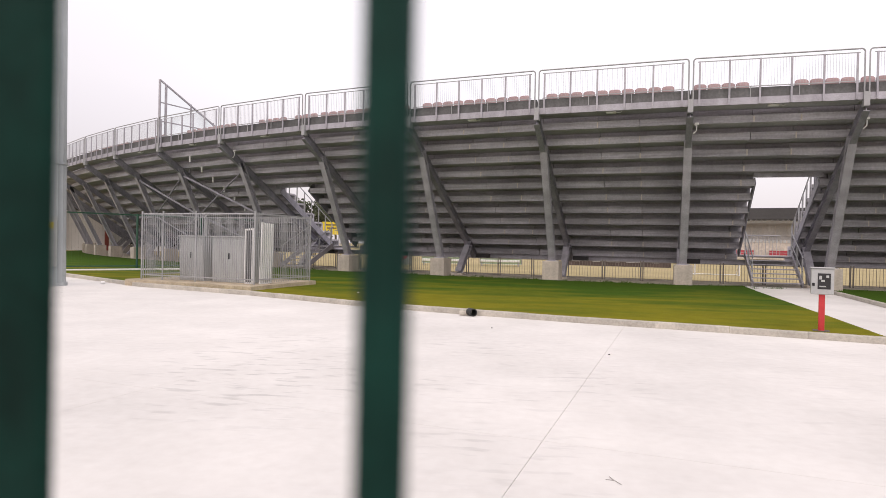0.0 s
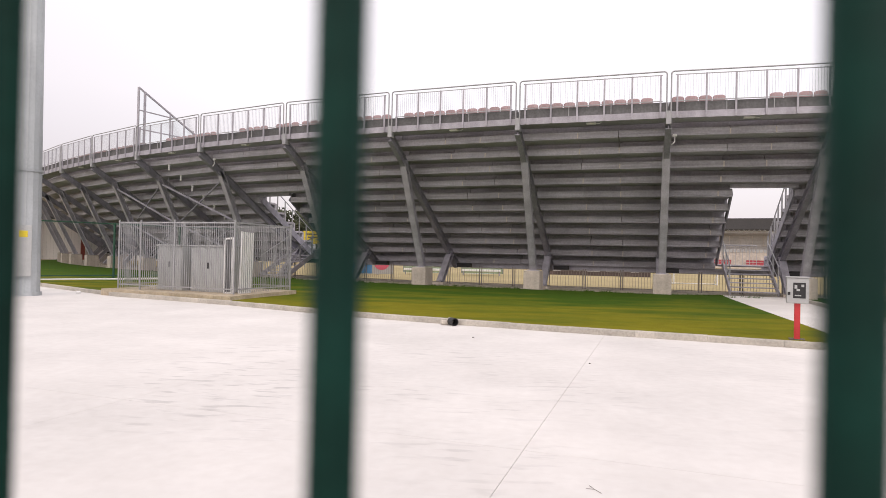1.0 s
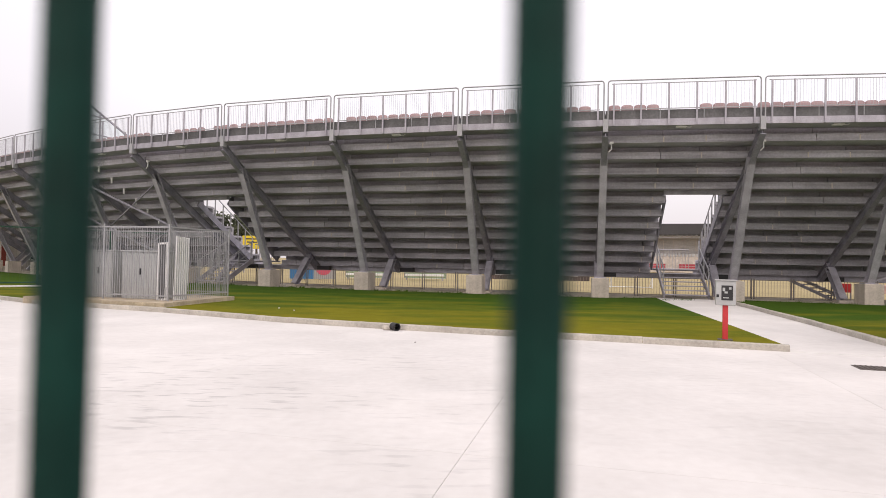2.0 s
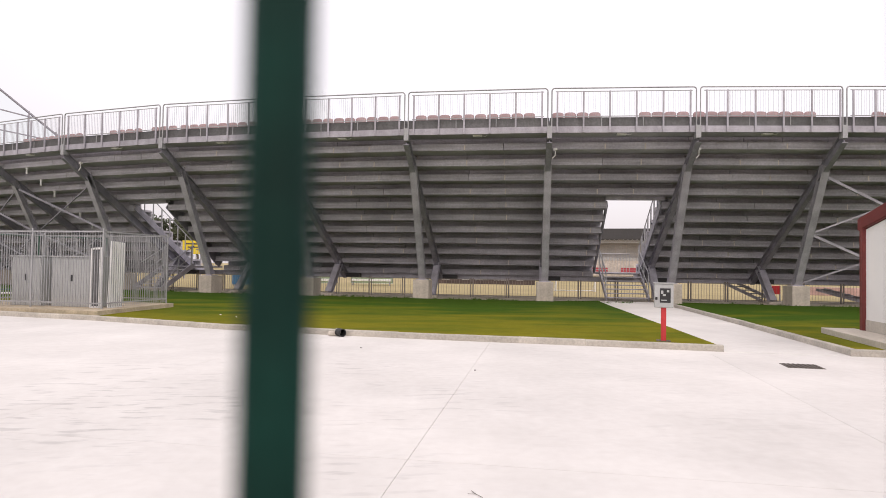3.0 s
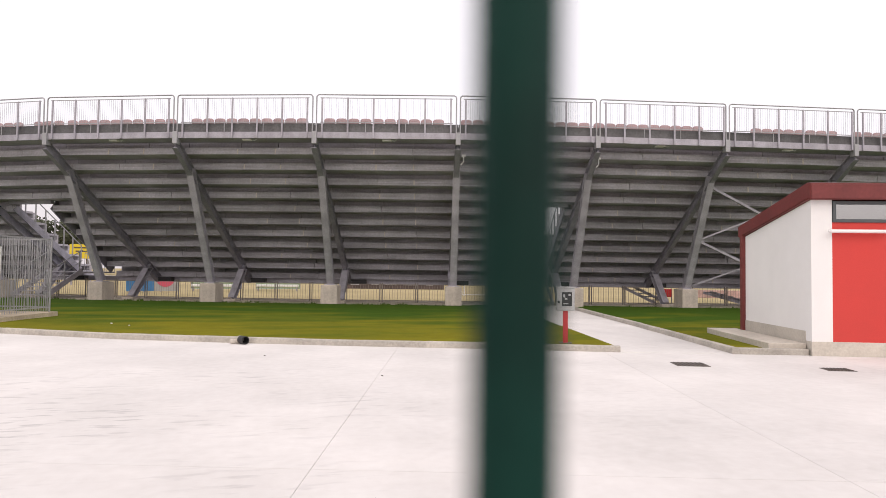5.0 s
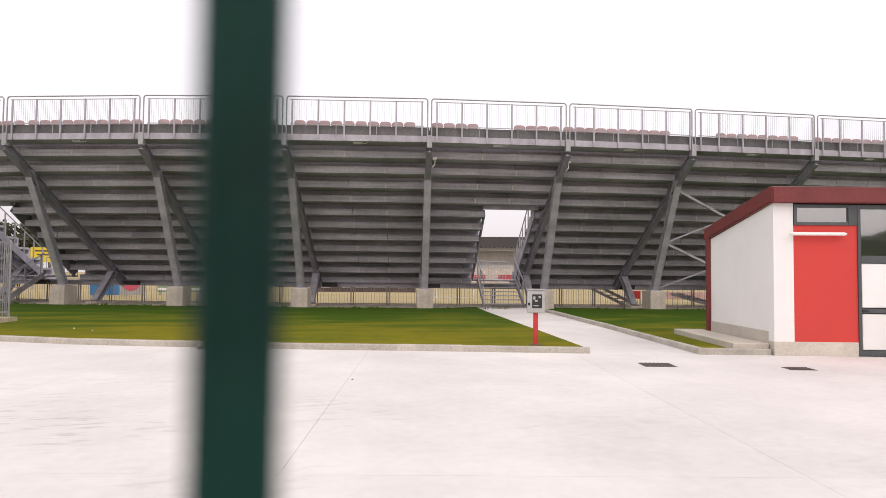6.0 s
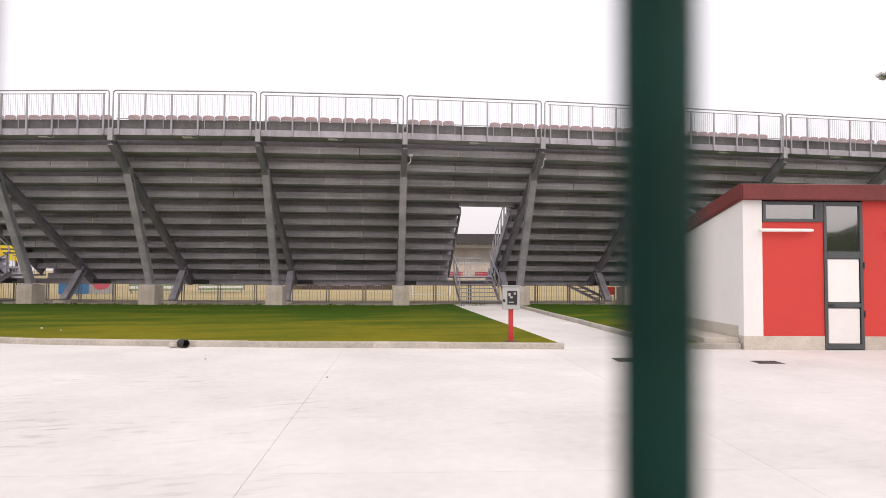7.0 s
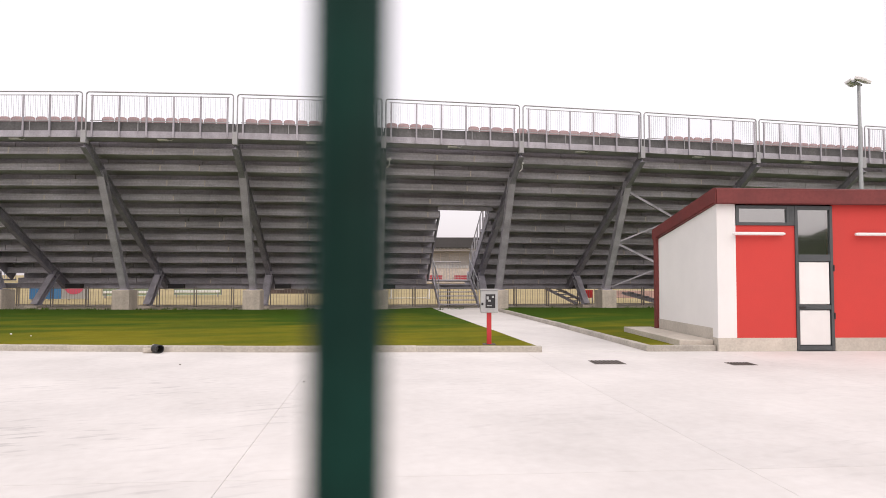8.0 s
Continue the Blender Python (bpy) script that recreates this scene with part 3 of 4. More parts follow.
part("floor", box(0.222, LEN - 0.202, 0.202, DEP - 0.202, 0.0, 0.03), M_PLINTH, hut)
part("plinth", box(-0.006, 1.50, -0.012, 0.2, 0.0, 0.25, 0.004), M_PLINTH, hut)
part("plinth", box(2.245, LEN, -0.012, 0.2, 0.0, 0.25, 0.004), M_PLINTH, hut)
part("plinth", box(-0.010, 0.0, 0.21, DEP, 0.0, 0.42), M_PLINTH, hut, "pale grey base band")
part("corner_post", box(-0.07, 0.10, DEP - 0.02, DEP + 0.12, 0.0, HB + 0.05, 0.01), M_ROOF, hut, "dark red downpipe")
bm = bmesh.new()
o = 0.13
prof = [(-o, HF - 0.01), (-o, HF + 0.28), (0.0, HF + 0.31), (DEP + 0.22, slope(DEP + 0.22) + 0.28), (DEP + 0.22, slope(DEP + 0.22) + 0.02), (0.0, HF + 0.005)]
a = [bm.verts.new((-0.07, y, z)) for y, z in prof]
b = [bm.verts.new((LEN + o, y, z)) for y, z in prof]
for i in range(6):
    bm.faces.new((a[i], a[(i + 1) % 6], b[(i + 1) % 6], b[i]))
bm.faces.new(a[::-1])
bm.faces.new(b)
bmesh.ops.recalc_face_normals(bm, faces=bm.faces[:])
bmesh.ops.bevel(bm, geom=bm.edges[:], offset=0.02, segments=2, affect="EDGES")
part("roof", bm, M_ROOF, hut, "dark red sheet metal roof with a deep fascia")


def glazed(name, x0, x1, z0, z1, bars, parent, fw=0.055):
    """A grey metal frame with cross bars; bars lists heights of rails."""
    w = part(name, box(x0, x0 + fw, -0.02, 0.06, z0, z1, 0.004), M_FRAME, parent, "dark grey aluminium frame")
    part("frame_stile", box(x1 - fw, x1, -0.02, 0.06, z0, z1, 0.004), M_FRAME, w)
    for c, hh in bars:
        part("frame_rail", box(x0 + fw + 0.001, x1 - fw - 0.001, -0.018, 0.058, c - hh / 2, c + hh / 2, 0.004), M_FRAME, w)
    return w


win = glazed("window", 0.37, 1.40, 2.36, 2.74, [(2.39, 0.06), (2.71, 0.06)], hut)
part("pane", box(0.425, 1.345, 0.015, 0.021, 2.42, 2.68), M_MIRRORED, win)
door = glazed("door", 1.505, 2.235, 0.01, 2.74, [(0.06, 0.09), (0.82, 0.08), (1.75, 0.13), (2.70, 0.08)], hut)
part("frame_stile", box(1.402, 1.503, -0.015, 0.06, 2.362, 2.74, 0.004), M_FRAME, door)
part("door_panel", box(1.575, 2.165, 0.0, 0.03, 0.115, 0.765, 0.012), M_PANEL, door, "white infill panel")
part("door_panel", box(1.575, 2.165, 0.0, 0.03, 0.875, 1.675, 0.012), M_PANEL, door, "white infill panel")
part("pane", box(1.56, 2.18, 0.015, 0.021, 1.815, 2.66), M_MIRRORED, door)
part("hinge", box(2.228, 2.25, -0.035, -0.018, 1.50, 1.62, 0.004), M_BLACK, door)
part("hinge", box(2.228, 2.25, -0.035, -0.018, 0.60, 0.72, 0.004), M_BLACK, door)
part("lock", box(1.56, 1.68, -0.03, -0.017, 0.80, 0.84, 0.004), M_BLACK, door)


def tube_lamp(x0, x1):
    m = hut.matrix_basis
    t = thing("tube_lamp", "white tubular wall lamp on small brackets", "wall lamp", "wall lamps on the building", "", m)
    part("tube", tube((x0, -0.075, 2.20), (x1, -0.075, 2.20), 0.032, None, 12), M_LAMP, t)
    part("end_cap", tube((x0 - 0.04, -0.075, 2.20), (x0, -0.075, 2.20), 0.026, None, 10), M_PANEL, t)
    part("end_cap", tube((x1, -0.075, 2.20), (x1 + 0.03, -0.075, 2.20), 0.022, None, 10), M_PANEL, t)
    part("bracket", box(x0 + 0.1, x0 + 0.14, -0.07, 0.006, 2.19, 2.21), M_PANEL, t)
    part("bracket", box(x1 - 0.14, x1 - 0.10, -0.07, 0.006, 2.19, 2.21), M_PANEL, t)


tube_lamp(0.30, 1.24)
tube_lamp(2.68, 3.62)
step = tagged(part("step_slab", box(-0.68, -0.02, 0.15, 3.3, 0.0, 0.20, 0.012), M_STEP), "pale concrete step slab along the white wall", "step", "", "structure")
step.matrix_basis = hut.matrix_basis

# ---- fire hose box on a red post ----
hose = thing("fire_hose_box", "grey metal hose cabinet with a dark window on a red post", "hose box", "", "", pose(4.78, 11.32, 0.085, 0, 0, -20))
part("post", box(-0.045, 0.045, -0.045, 0.045, 0.0, 0.66, 0.008), M_HYDRED, hose, "red painted post")
part("base_plate", box(-0.12, 0.12, -0.12, 0.12, 0.0, 0.012), M_IRON, hose)
cab = part("cabinet", box(-0.165, 0.165, -0.10, 0.12, 0.61, 1.04, 0.012), M_CABINET, hose, "light grey metal cabinet")
part("cover", box(-0.178, 0.178, -0.125, 0.135, 1.041, 1.06, 0.006), M_CABINET, cab)
part("window", box(-0.07, 0.115, -0.108, -0.102, 0.70, 0.96, 0.002), M_BLACK, cab, "dark window with a white symbol")
for x0, x1, z0, z1 in ((-0.05, -0.01, 0.86, 0.92), (-0.02, 0.03, 0.82, 0.855), (-0.045, 0.05, 0.735, 0.755), (0.05, 0.09, 0.89, 0.93)):
    part("symbol", box(x0, x1, -0.111, -0.1085, z0, z1), M_CABINET, cab)
part("lock", box(-0.15, -0.11, -0.115, -0.1, 0.75, 0.80, 0.004), M_BLACK, cab)

# ---- floodlight mast ----
mast = thing("floodlight_mast", "thick pale grey steel mast with a service hatch", "mast", "", "", pose(-13.64, 16.32, 0))
bm = prism((0, 0, 0.02), (0, 0, 26), [(0.43 * math.cos(2 * math.pi * i / 16), 0.43 * math.sin(2 * math.pi * i / 16)) for i in range(16)])
for v in bm.verts:
    if v.co.z > 10:
        v.co.x *= 0.5
        v.co.y *= 0.5
part("shaft", bm, M_MAST, mast)
part("joint_ring", tube((0, 0, 3.45), (0, 0, 3.52), 0.44, None, 16), M_MAST, mast)
part("base_ring", tube((0, 0, 0.0), (0, 0, 0.10), 0.47, None, 16), M_MAST, mast)
hatch = part("hatch", box(-0.20, 0.20, -0.06, 0.06, 0.55, 1.95, 0.01), M_CABINET, mast, "pale metal service hatch", pose(0.30, -0.37, 0, 0, 0, 39))
part("warning_label", box(-0.10, 0.10, -0.066, -0.061, 1.62, 1.80), M_YELLOW, hatch, "yellow warning label")

# ---- fenced electrical enclosure ----
C0 = Vector((-7.50, 16.40, 0))
cage_pose = pose(C0.x, C0.y, 0, 0, 0, 165)
slab = tagged(part("enclosure_slab", plate([(-0.14, -2.72), (-0.44, 0.66), (4.45, 0.36), (4.45, -2.72)], 0.0, 0.19), M_SLAB), "stained beige concrete slab under the enclosure", "slab", "", "structure")
slab.matrix_basis = cage_pose
cage = thing("steel_enclosure", "galvanised steel bar fence round electrical cabinets", "enclosure", "", "", cage_pose)
CL, CD, CZ0, CZ1 = 4.19, 2.57, 0.20, 2.16
def cage_post(x, y):
    part("post", box(x - 0.019, x + 0.019, y - 0.019, y + 0.019, 0.19, CZ1 + 0.05, 0.005), M_RAIL, cage)
def shared(name, bm, mat):
    me = bpy.data.meshes.new(name)
    bm.to_mesh(me)
    bm.free()
    me.materials.append(mat)
    return me
slat_me = shared("slat", box(-0.0058, 0.0058, -0.0058, 0.0058, CZ0 + 0.02, CZ1), M_RAIL)
def cage_run(p, q, n):
    p, q = Vector(p), Vector(q)
    for z in (CZ0 + 0.12, CZ1 - 0.03):
        part("rail", bar(p + Vector((0, 0, z)), q + Vector((0, 0, z)), 0.015, 0.035), M_RAIL, cage)
    for i in range(1, n):
        c = p.lerp(q, i / n)
        ob = new("slat", slat_me)
        ob.parent = cage
        ob.matrix_basis = pose(c.x, c.y, 0)
cage_run((0, 0, 0), (CL, 0, 0), 54)
cage_run((0, -CD, 0), (CL, -CD, 0), 54)
cage_run((0, 0, 0), (0, -CD, 0), 32)
cage_run((CL, 0, 0), (CL, -CD, 0), 32)
for x, y in ((0, 0), (CL * 0.5, 0), (CL * 0.8, 0), (CL, 0), (0, -CD), (CL * 0.5, -CD), (CL, -CD)):
    cage_post(x, y)


def cabinet(x0, x1, y0, y1, h, label):
    c = thing("electrical_cabinet", label, "cabinet", "electrical cabinets", "", cage_pose)
    part("body", box(x0, x1, y0, y1, 0.19, h, 0.01), M_CABINET, c)
    part("roof", box(x0 - 0.03, x1 + 0.03, y0 - 0.03, y1 + 0.05, h + 0.001, h + 0.04, 0.008), M_CABINET, c)
    mid = (x0 + x1) / 2
    part("door", box(x0 + 0.03, x1 - 0.03, y1 + 0.001, y1 + 0.02, 0.30, h - 0.05, 0.005), M_CABINET, c)
    part("handle", box(mid - 0.02, mid + 0.02, y1 + 0.021, y1 + 0.045, 0.85, 1.02, 0.004), M_BLACK, c)


cabinet(0.58, 1.86, -0.95, -0.40, 1.47, "grey metal electrical cabinet with a closed door")
cabinet(2.16, 3.10, -0.95, -0.40, 1.47, "grey metal electrical cabinet with a closed door")
fr = thing("spare_shutter", "white framed shutter with a dark filling leaning upright", "shutter", "", "", cage_pose @ pose(0.22, -0.20, 0.192, 3, 3, -8))
for x0, x1, z0, z1 in ((-0.02, 0.03, 0, 1.55), (0.27, 0.32, 0, 1.55), (0.032, 0.268, 0, 0.05), (0.032, 0.268, 1.50, 1.55)):
    part("frame_member", box(x0, x1, -0.03, 0.03, z0, z1, 0.004), M_PANEL, fr)
part("filling", box(0.035, 0.265, -0.01, 0.01, 0.052, 1.498), M_KICK, fr, "dark filling")
wp = thing("spare_cladding", "tall white ribbed cladding sheet leaning inside the enclosure", "cladding", "", "", cage_pose @ pose(0.04, -0.25, 0.192, 0, -3, 98))
part("sheet", box(-0.62, 0.0, -0.01, 0.01, 0, 1.72), M_PANEL, wp)
for i in range(6):
    part("rib", box(-0.61 + i * 0.115, -0.57 + i * 0.115, 0.0105, 0.035, 0.01, 1.71, 0.006), M_PANEL, wp)

# ---- pipe end by the kerb, drain covers ----
pipe = thing("pipe_offcut", "short black plastic pipe offcut lying by the kerb", "pipe", "", "", pose(-1.16, 12.40, 0.078, 0, 0, -58) @ Matrix.Scale(0.72, 4))
bm = bmesh.new()
rings = []
for x, r in ((-0.13, 0.105), (0.13, 0.105), (0.13, 0.085), (-0.13, 0.085)):
    rings.append([bm.verts.new((x, r * math.cos(i * math.pi / 10), r * math.sin(i * math.pi / 10))) for i in range(20)])
for a, b in zip(rings, rings[1:] + rings[:1]):
    for i in range(20):
        bm.faces.new((a[i], a[(i + 1) % 20], b[(i + 1) % 20], b[i]))
bmesh.ops.recalc_face_normals(bm, faces=bm.faces[:])
part("pipe_wall", bm, M_BLACK, pipe)
part("collar", tube((-0.20, 0, 0), (-0.131, 0, 0), 0.10, None, 16), M_KERB, pipe, "pale dusty end")


def drain_cover(x, y, w, d, rz):
    c = thing("drain_cover", "dark cast iron drain grating set in the paving", "drain cover", "drain covers", "", pose(x, y, 0, 0, 0, rz))
    part("frame", box(-w / 2, w / 2, -d / 2, d / 2, 0.001, 0.006), M_IRON, c)
    for i in range(7):
        xx = -w / 2 + 0.05 + i * (w - 0.1) / 6
        part("rib", box(xx - 0.012, xx + 0.012, -d / 2 + 0.03, d / 2 - 0.03, 0.0062, 0.014), M_IRON, c)


drain_cover(5.88, 8.98, 0.50, 0.42, -15.5)
drain_cover(7.84, 8.20, 0.40, 0.30, -15.5)

# ---- wire fence right in front of the camera ----
fence = thing("wire_fence", "dark green painted steel rod fence close to the viewer", "fence")
F0, FD = Vector((-0.0186, 0.0812, 0)), Vector((0.06098, -0.01121, 0))
rod = prism((0, 0, 0.06), (0, 0, 2.06), [(0.0036 * math.cos(2 * math.pi * i / 14), 0.0036 * math.sin(2 * math.pi * i / 14)) for i in range(14)])
for f in rod.faces:
    f.smooth = len(f.verts) == 4
rod_me = shared("rod", rod, M_BARS)
for i in range(-44, 50):
    if i == -1:
        continue
    p = F0 + FD * i
    ob = new("rod", rod_me)
    ob.parent = fence
    ob.matrix_basis = pose(p.x - 0.0038, p.y, 0, 0, 0.15, 0)
for z in (0.10, 0.5, 0.9, 1.9, 2.04):
    p, q = F0 + FD * -44.5, F0 + FD * 49.5
    part("cross_rod", tube((p.x - 0.004, p.y + 0.006, z), (q.x - 0.004, q.y + 0.006, z), 0.003), M_BARS, fence)
p = F0 - FD
part("flat_post", box(p.x - 0.052, p.x + 0.0014, p.y + 0.001, p.y + 0.004, 0.0, 2.10, 0.001), M_BARS, fence)
for i in (-45, 50):
    p = F0 + FD * i
    part("post", box(p.x - 0.03, p.x + 0.03, p.y - 0.02, p.y + 0.02, 0.0, 2.12, 0.004), M_BARS, fence)

# ---- stairs in the gangways ----
def gangway(k, f0, f1, mirror):
    c = k + (f0 + f1) / 2 - (0.012 if not mirror else 0.0)
    half = 0.88
    hd = HEAD[k]
    base = at(c, 3.45 if mirror else 4.4, 0.0)
    st = thing("access_stair", "galvanised steel stair rising into the grandstand gangway", "stair", "gangway stairs", "", pose(base.x, base.y, 0, 0, 0, hd))
    n, r, g = 7, 0.172, 0.29
    for i in range(n):
        part("tread", box(-half + 0.03, half - 0.03, i * g, i * g + 0.27, (i + 1) * r - 0.04, (i + 1) * r, 0.004), M_STEEL, st)
    for x in (-half, half):
        part("stringer", bar((x, -0.05, 0.10), (x, n * g, n * r + 0.05), 0.05, 0.24), M_STEEL, st)
        for i in (0, 3, 6):
            part("post", box(x - 0.02, x + 0.02, i * g + 0.10, i * g + 0.14, (i + 1) * r, (i + 1) * r + 1.0), M_RAIL, st)
        part("handrail", tube((x, 0.0, 1.15), (x, n * g, n * r + 1.02), 0.025), M_RAIL, st)
        part("mid_rail", tube((x, 0.05, 0.65), (x, n * g, n * r + 0.52), 0.018), M_RAIL, st)
    part("landing", box(-half, half, n * g, n * g + 2.2, n * r - 0.08, n * r, 0.004), M_STEEL, st)
    y = n * g + 2.15
    gate = part("landing_rail", tube((-half, y, n * r + 0.9), (half, y, n * r + 0.9), 0.025), M_RAIL, st)
    for i in range(13):
        x = -half + 2 * half * i / 12
        part("baluster", box(x - 0.01, x + 0.01, y - 0.01, y + 0.01, n * r, n * r + 0.9), M_RAIL, gate)
    lt = thing("gangway_lintel", "grey steel beam over the gangway opening", "beam", "gangway lintels")
    zl = Z_EDGE - (GATE_TIER - 1) * RISE
    part("beam", sweep(k + f0 - 0.02, k + f1 + 0.02, [((GATE_TIER - 1) * GOING + 0.5, zl - 0.16), ((GATE_TIER - 1) * GOING + 0.5, zl - 0.004), ((GATE_TIER - 1) * GOING + 0.7, zl - 0.004), ((GATE_TIER - 1) * GOING + 0.7, zl - 0.16)]), M_STEEL, lt)
    # the stepped side rails of the gangway
    for f, name in ((f0, "side_rail"), (f1, "side_rail")):
        top = at(k + f, GATE_TIER * GOING + 0.1, Z_EDGE - GATE_TIER * RISE + 0.2)
        low = at(k + f, 7.4, 1.25)
        sr = thing("gangway_side_rail", "grey steel sloping rail beside the gangway opening", "railing", "gangway side rails")
        lift = Vector((0, 0, 0.15 if mirror and f == f1 else 0.0))
        part("beam", bar(top + lift, low + lift, 0.06, 0.62 if mirror and f == f1 else 0.30), M_RAKER, sr)
        if (f == f1) != mirror:
            for i in range(8):
                p = top.lerp(low, i / 7)
                part("post", bar(p, p + Vector((0, 0, 1.25)), 0.05, 0.05, None, (0, 1, 0)), M_RAIL, sr)
            part("handrail", tube(top + Vector((0, 0, 1.25)), low + Vector((0, 0, 1.25)), 0.025), M_RAIL, sr)


gangway(0, *GATES[0], False)
gangway(-4, *GATES[-4], True)


# ---- diagonal bracing between frames ----
def bracing(k, both=True, label="galvanised steel angle bracing crossing between two frames"):
    b = thing("cross_bracing", label, "bracing", "cross bracing")
    def c(j, f):
        return at(j, 3.32 + (1.3 - 3.32) * f, 0.8 + (5.0 - 0.8) * f)
    for f0, f1 in ((0.02, 0.47), (0.49, 0.97)):
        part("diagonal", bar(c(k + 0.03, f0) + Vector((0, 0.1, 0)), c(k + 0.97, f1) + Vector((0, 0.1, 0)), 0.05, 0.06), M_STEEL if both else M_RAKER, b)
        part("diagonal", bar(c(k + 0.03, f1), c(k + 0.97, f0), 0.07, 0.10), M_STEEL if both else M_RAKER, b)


bracing(2)
bracing(-5, False)
bracing(-6, False)

# ---- dividing screen on the stand ----
scr = thing("dividing_screen", "tall sloping steel framed screen dividing the terraces", "screen")
def sp(s, z):
    return at(-5, s, z)
for s0 in (0.0, 0.35):
    part("post", bar(sp(s0, 6.4), sp(s0, 9.9 - s0 * 0.5), 0.09, 0.09, None, (0, 1, 0)), M_STEEL, scr)
for s0, z1 in ((1.8, 8.9), (3.2, 8.1), (4.6, 7.2)):
    part("post", bar(sp(s0, 6.0 - s0 * 0.6), sp(s0, z1), 0.06, 0.06, None, (0, 1, 0)), M_STEEL, scr)
part("top_rail", bar(sp(0, 9.9), sp(6.2, 6.2), 0.07, 0.07), M_STEEL, scr)
for z, s1 in ((8.7, 2.1), (7.7, 3.9), (6.9, 5.0)):
    part("cross_rail", bar(sp(0, z), sp(s1, z - 0.1), 0.05, 0.05), M_STEEL, scr)
part("panel", ([tuple(sp(0.05, 6.6)), tuple(sp(0.05, 9.8)), tuple(sp(6.0, 6.3)), tuple(sp(6.0, 5.0)), tuple(sp(0.08, 6.6)), tuple(sp(0.08, 9.8)), tuple(sp(6.03, 6.3)), tuple(sp(6.03, 5.0))], [], [(0, 1, 2, 3)]), M_GLASS, scr, "clear screen sheet")

# ---- low picket fence behind the stand ----
pk = thing("pitch_fence", "low brown-grey metal picket fence round the pitch", "fence")
pv, pf = [], []
def add_box(p, w, z0, z1):
    o = len(pv)
    for z in (z0, z1):
        pv.extend([(p.x - w, p.y - w, z), (p.x + w, p.y - w, z), (p.x + w, p.y + w, z), (p.x - w, p.y + w, z)])
    pf.extend([(o, o + 1, o + 5, o + 4), (o + 1, o + 2, o + 6, o + 5), (o + 2, o + 3, o + 7, o + 6), (o + 3, o, o + 4, o + 7), (o + 4, o + 5, o + 6, o + 7)])
S_F = 6.35
for k in range(FIRST + 3, LAST):
    for i in range(40):
        p = at(k + i / 40, S_F, 0)
        add_box(p, 0.006, 0.02, 0.80)
    for i in range(6):
        p = at(k + (i // 2) / 3 + 0.022 * (i % 2), S_F, 0)
        part("post", box(p.x - 0.022, p.x + 0.022, p.y - 0.022, p.y + 0.022, -0.06, 0.86), M_PICKET, pk)
    for z in (0.05, 0.79):
        part("rail", bar(at(k, S_F, z), at(k + 1, S_F, z), 0.025, 0.025), M_PICKET, pk)
tagged(part("picket_infill", (pv, [], pf), M_PICKET, pk), kind="stuff")

# ---- beyond the pitch ----
far = thing("main_stand", "distant covered stand with red seats and a dark roof", "grandstand", "", "", pose(41, 118, 0, 0, 0, -19))
part("wall", box(-45, 45, 6, 6.6, 0, 7.0), M_BEIGE, far)
for i in range(-10, 11):
    pan = part("wall_panel", box(i * 3.9 - 0.95, i * 3.9 + 0.95, 5.9, 5.99, 4.3, 6.0), M_BEIGE, far)
    for x0, x1, z0, z1 in ((-0.98, 0.98, 6.0, 6.12), (-0.98, 0.98, 4.18, 4.3), (-1.08, -0.98, 4.18, 6.12), (0.98, 1.08, 4.18, 6.12)):
        part("panel_frame", box(i * 3.9 + x0, i * 3.9 + x1, 5.86, 5.98, z0, z1), M_CAST, pan)
part("roof", box(-46, 46, 3.0, 9, 7.1, 9.2, 0.1), M_DARKROOF, far)
for i in range(-8, 9):
    part("roof_column", box(i * 5.5 - 0.12, i * 5.5 + 0.12, 4.5, 4.8, 0, 7.1), M_BEIGE, far)
for i in range(8):
    part("terrace", box(-44, 44, -2 + i * 0.85, -1.2 + i * 0.85, 0, 0.35 + i * 0.42), M_CAST, far)
    if i < 3:
        for x in range(-42, 42, 7):
            part("bench_tier", box(x, x + 4.6, -1.75 + i * 0.85, -1.55 + i * 0.85, 0.36 + i * 0.42, 0.70 + i * 0.42), M_SEATFAR, far, "row of red seats")
pale_seat = bpy.data.meshes.new("pale_seat")
bm = box(-0.21, 0.21, 3.0, 3.2, 2.95, 3.5, 0.03)
bm.to_mesh(pale_seat)
bm.free()
pale_seat.materials.append(M_CABINET)
for i in range(-60, 60):
    ob = new("pale_seat", pale_seat)
    ob.parent = far
    ob.matrix_basis = pose(i * 0.62, 0, 0)

for i in range(-50, 51):
    part("truss_member", bar((i * 0.85, 2.8, 6.55), (i * 0.85 + 0.42, 2.8, 7.1), 0.07, 0.07), M_CABINET, far)
    part("truss_member", bar((i * 0.85 + 0.42, 2.8, 7.1), (i * 0.85 + 0.85, 2.8, 6.55), 0.07, 0.07), M_CABINET, far)
part("truss_chord", bar((-45, 2.8, 6.5), (45, 2.8, 6.5), 0.08, 0.08), M_CABINET, far)
far_wall = tagged(part("perimeter_wall", box(-6.5, 1.8, -0.2, 0.2, 0, 0.62), M_HOARD, None, "", pose(9, 52, -0.06, 0, 0, -9)), "distant dark brown perimeter hoarding across the field", "wall", "", "structure")
for i, w in ((-5.6, 0.4), (-3.9, 0.3), (-2.6, 0.5), (-1.0, 0.6), (0.6, 0.3)):
    tagged(part("banner", box(-w, w, -0.06, 0.0, 0.34, 0.56), M_PANEL, None, "", pose(9, 52, -0.06, 0, 0, -9) @ pose(i, -0.201, 0)), "white banner on the far hoarding", "banner", "banners on the hoarding")

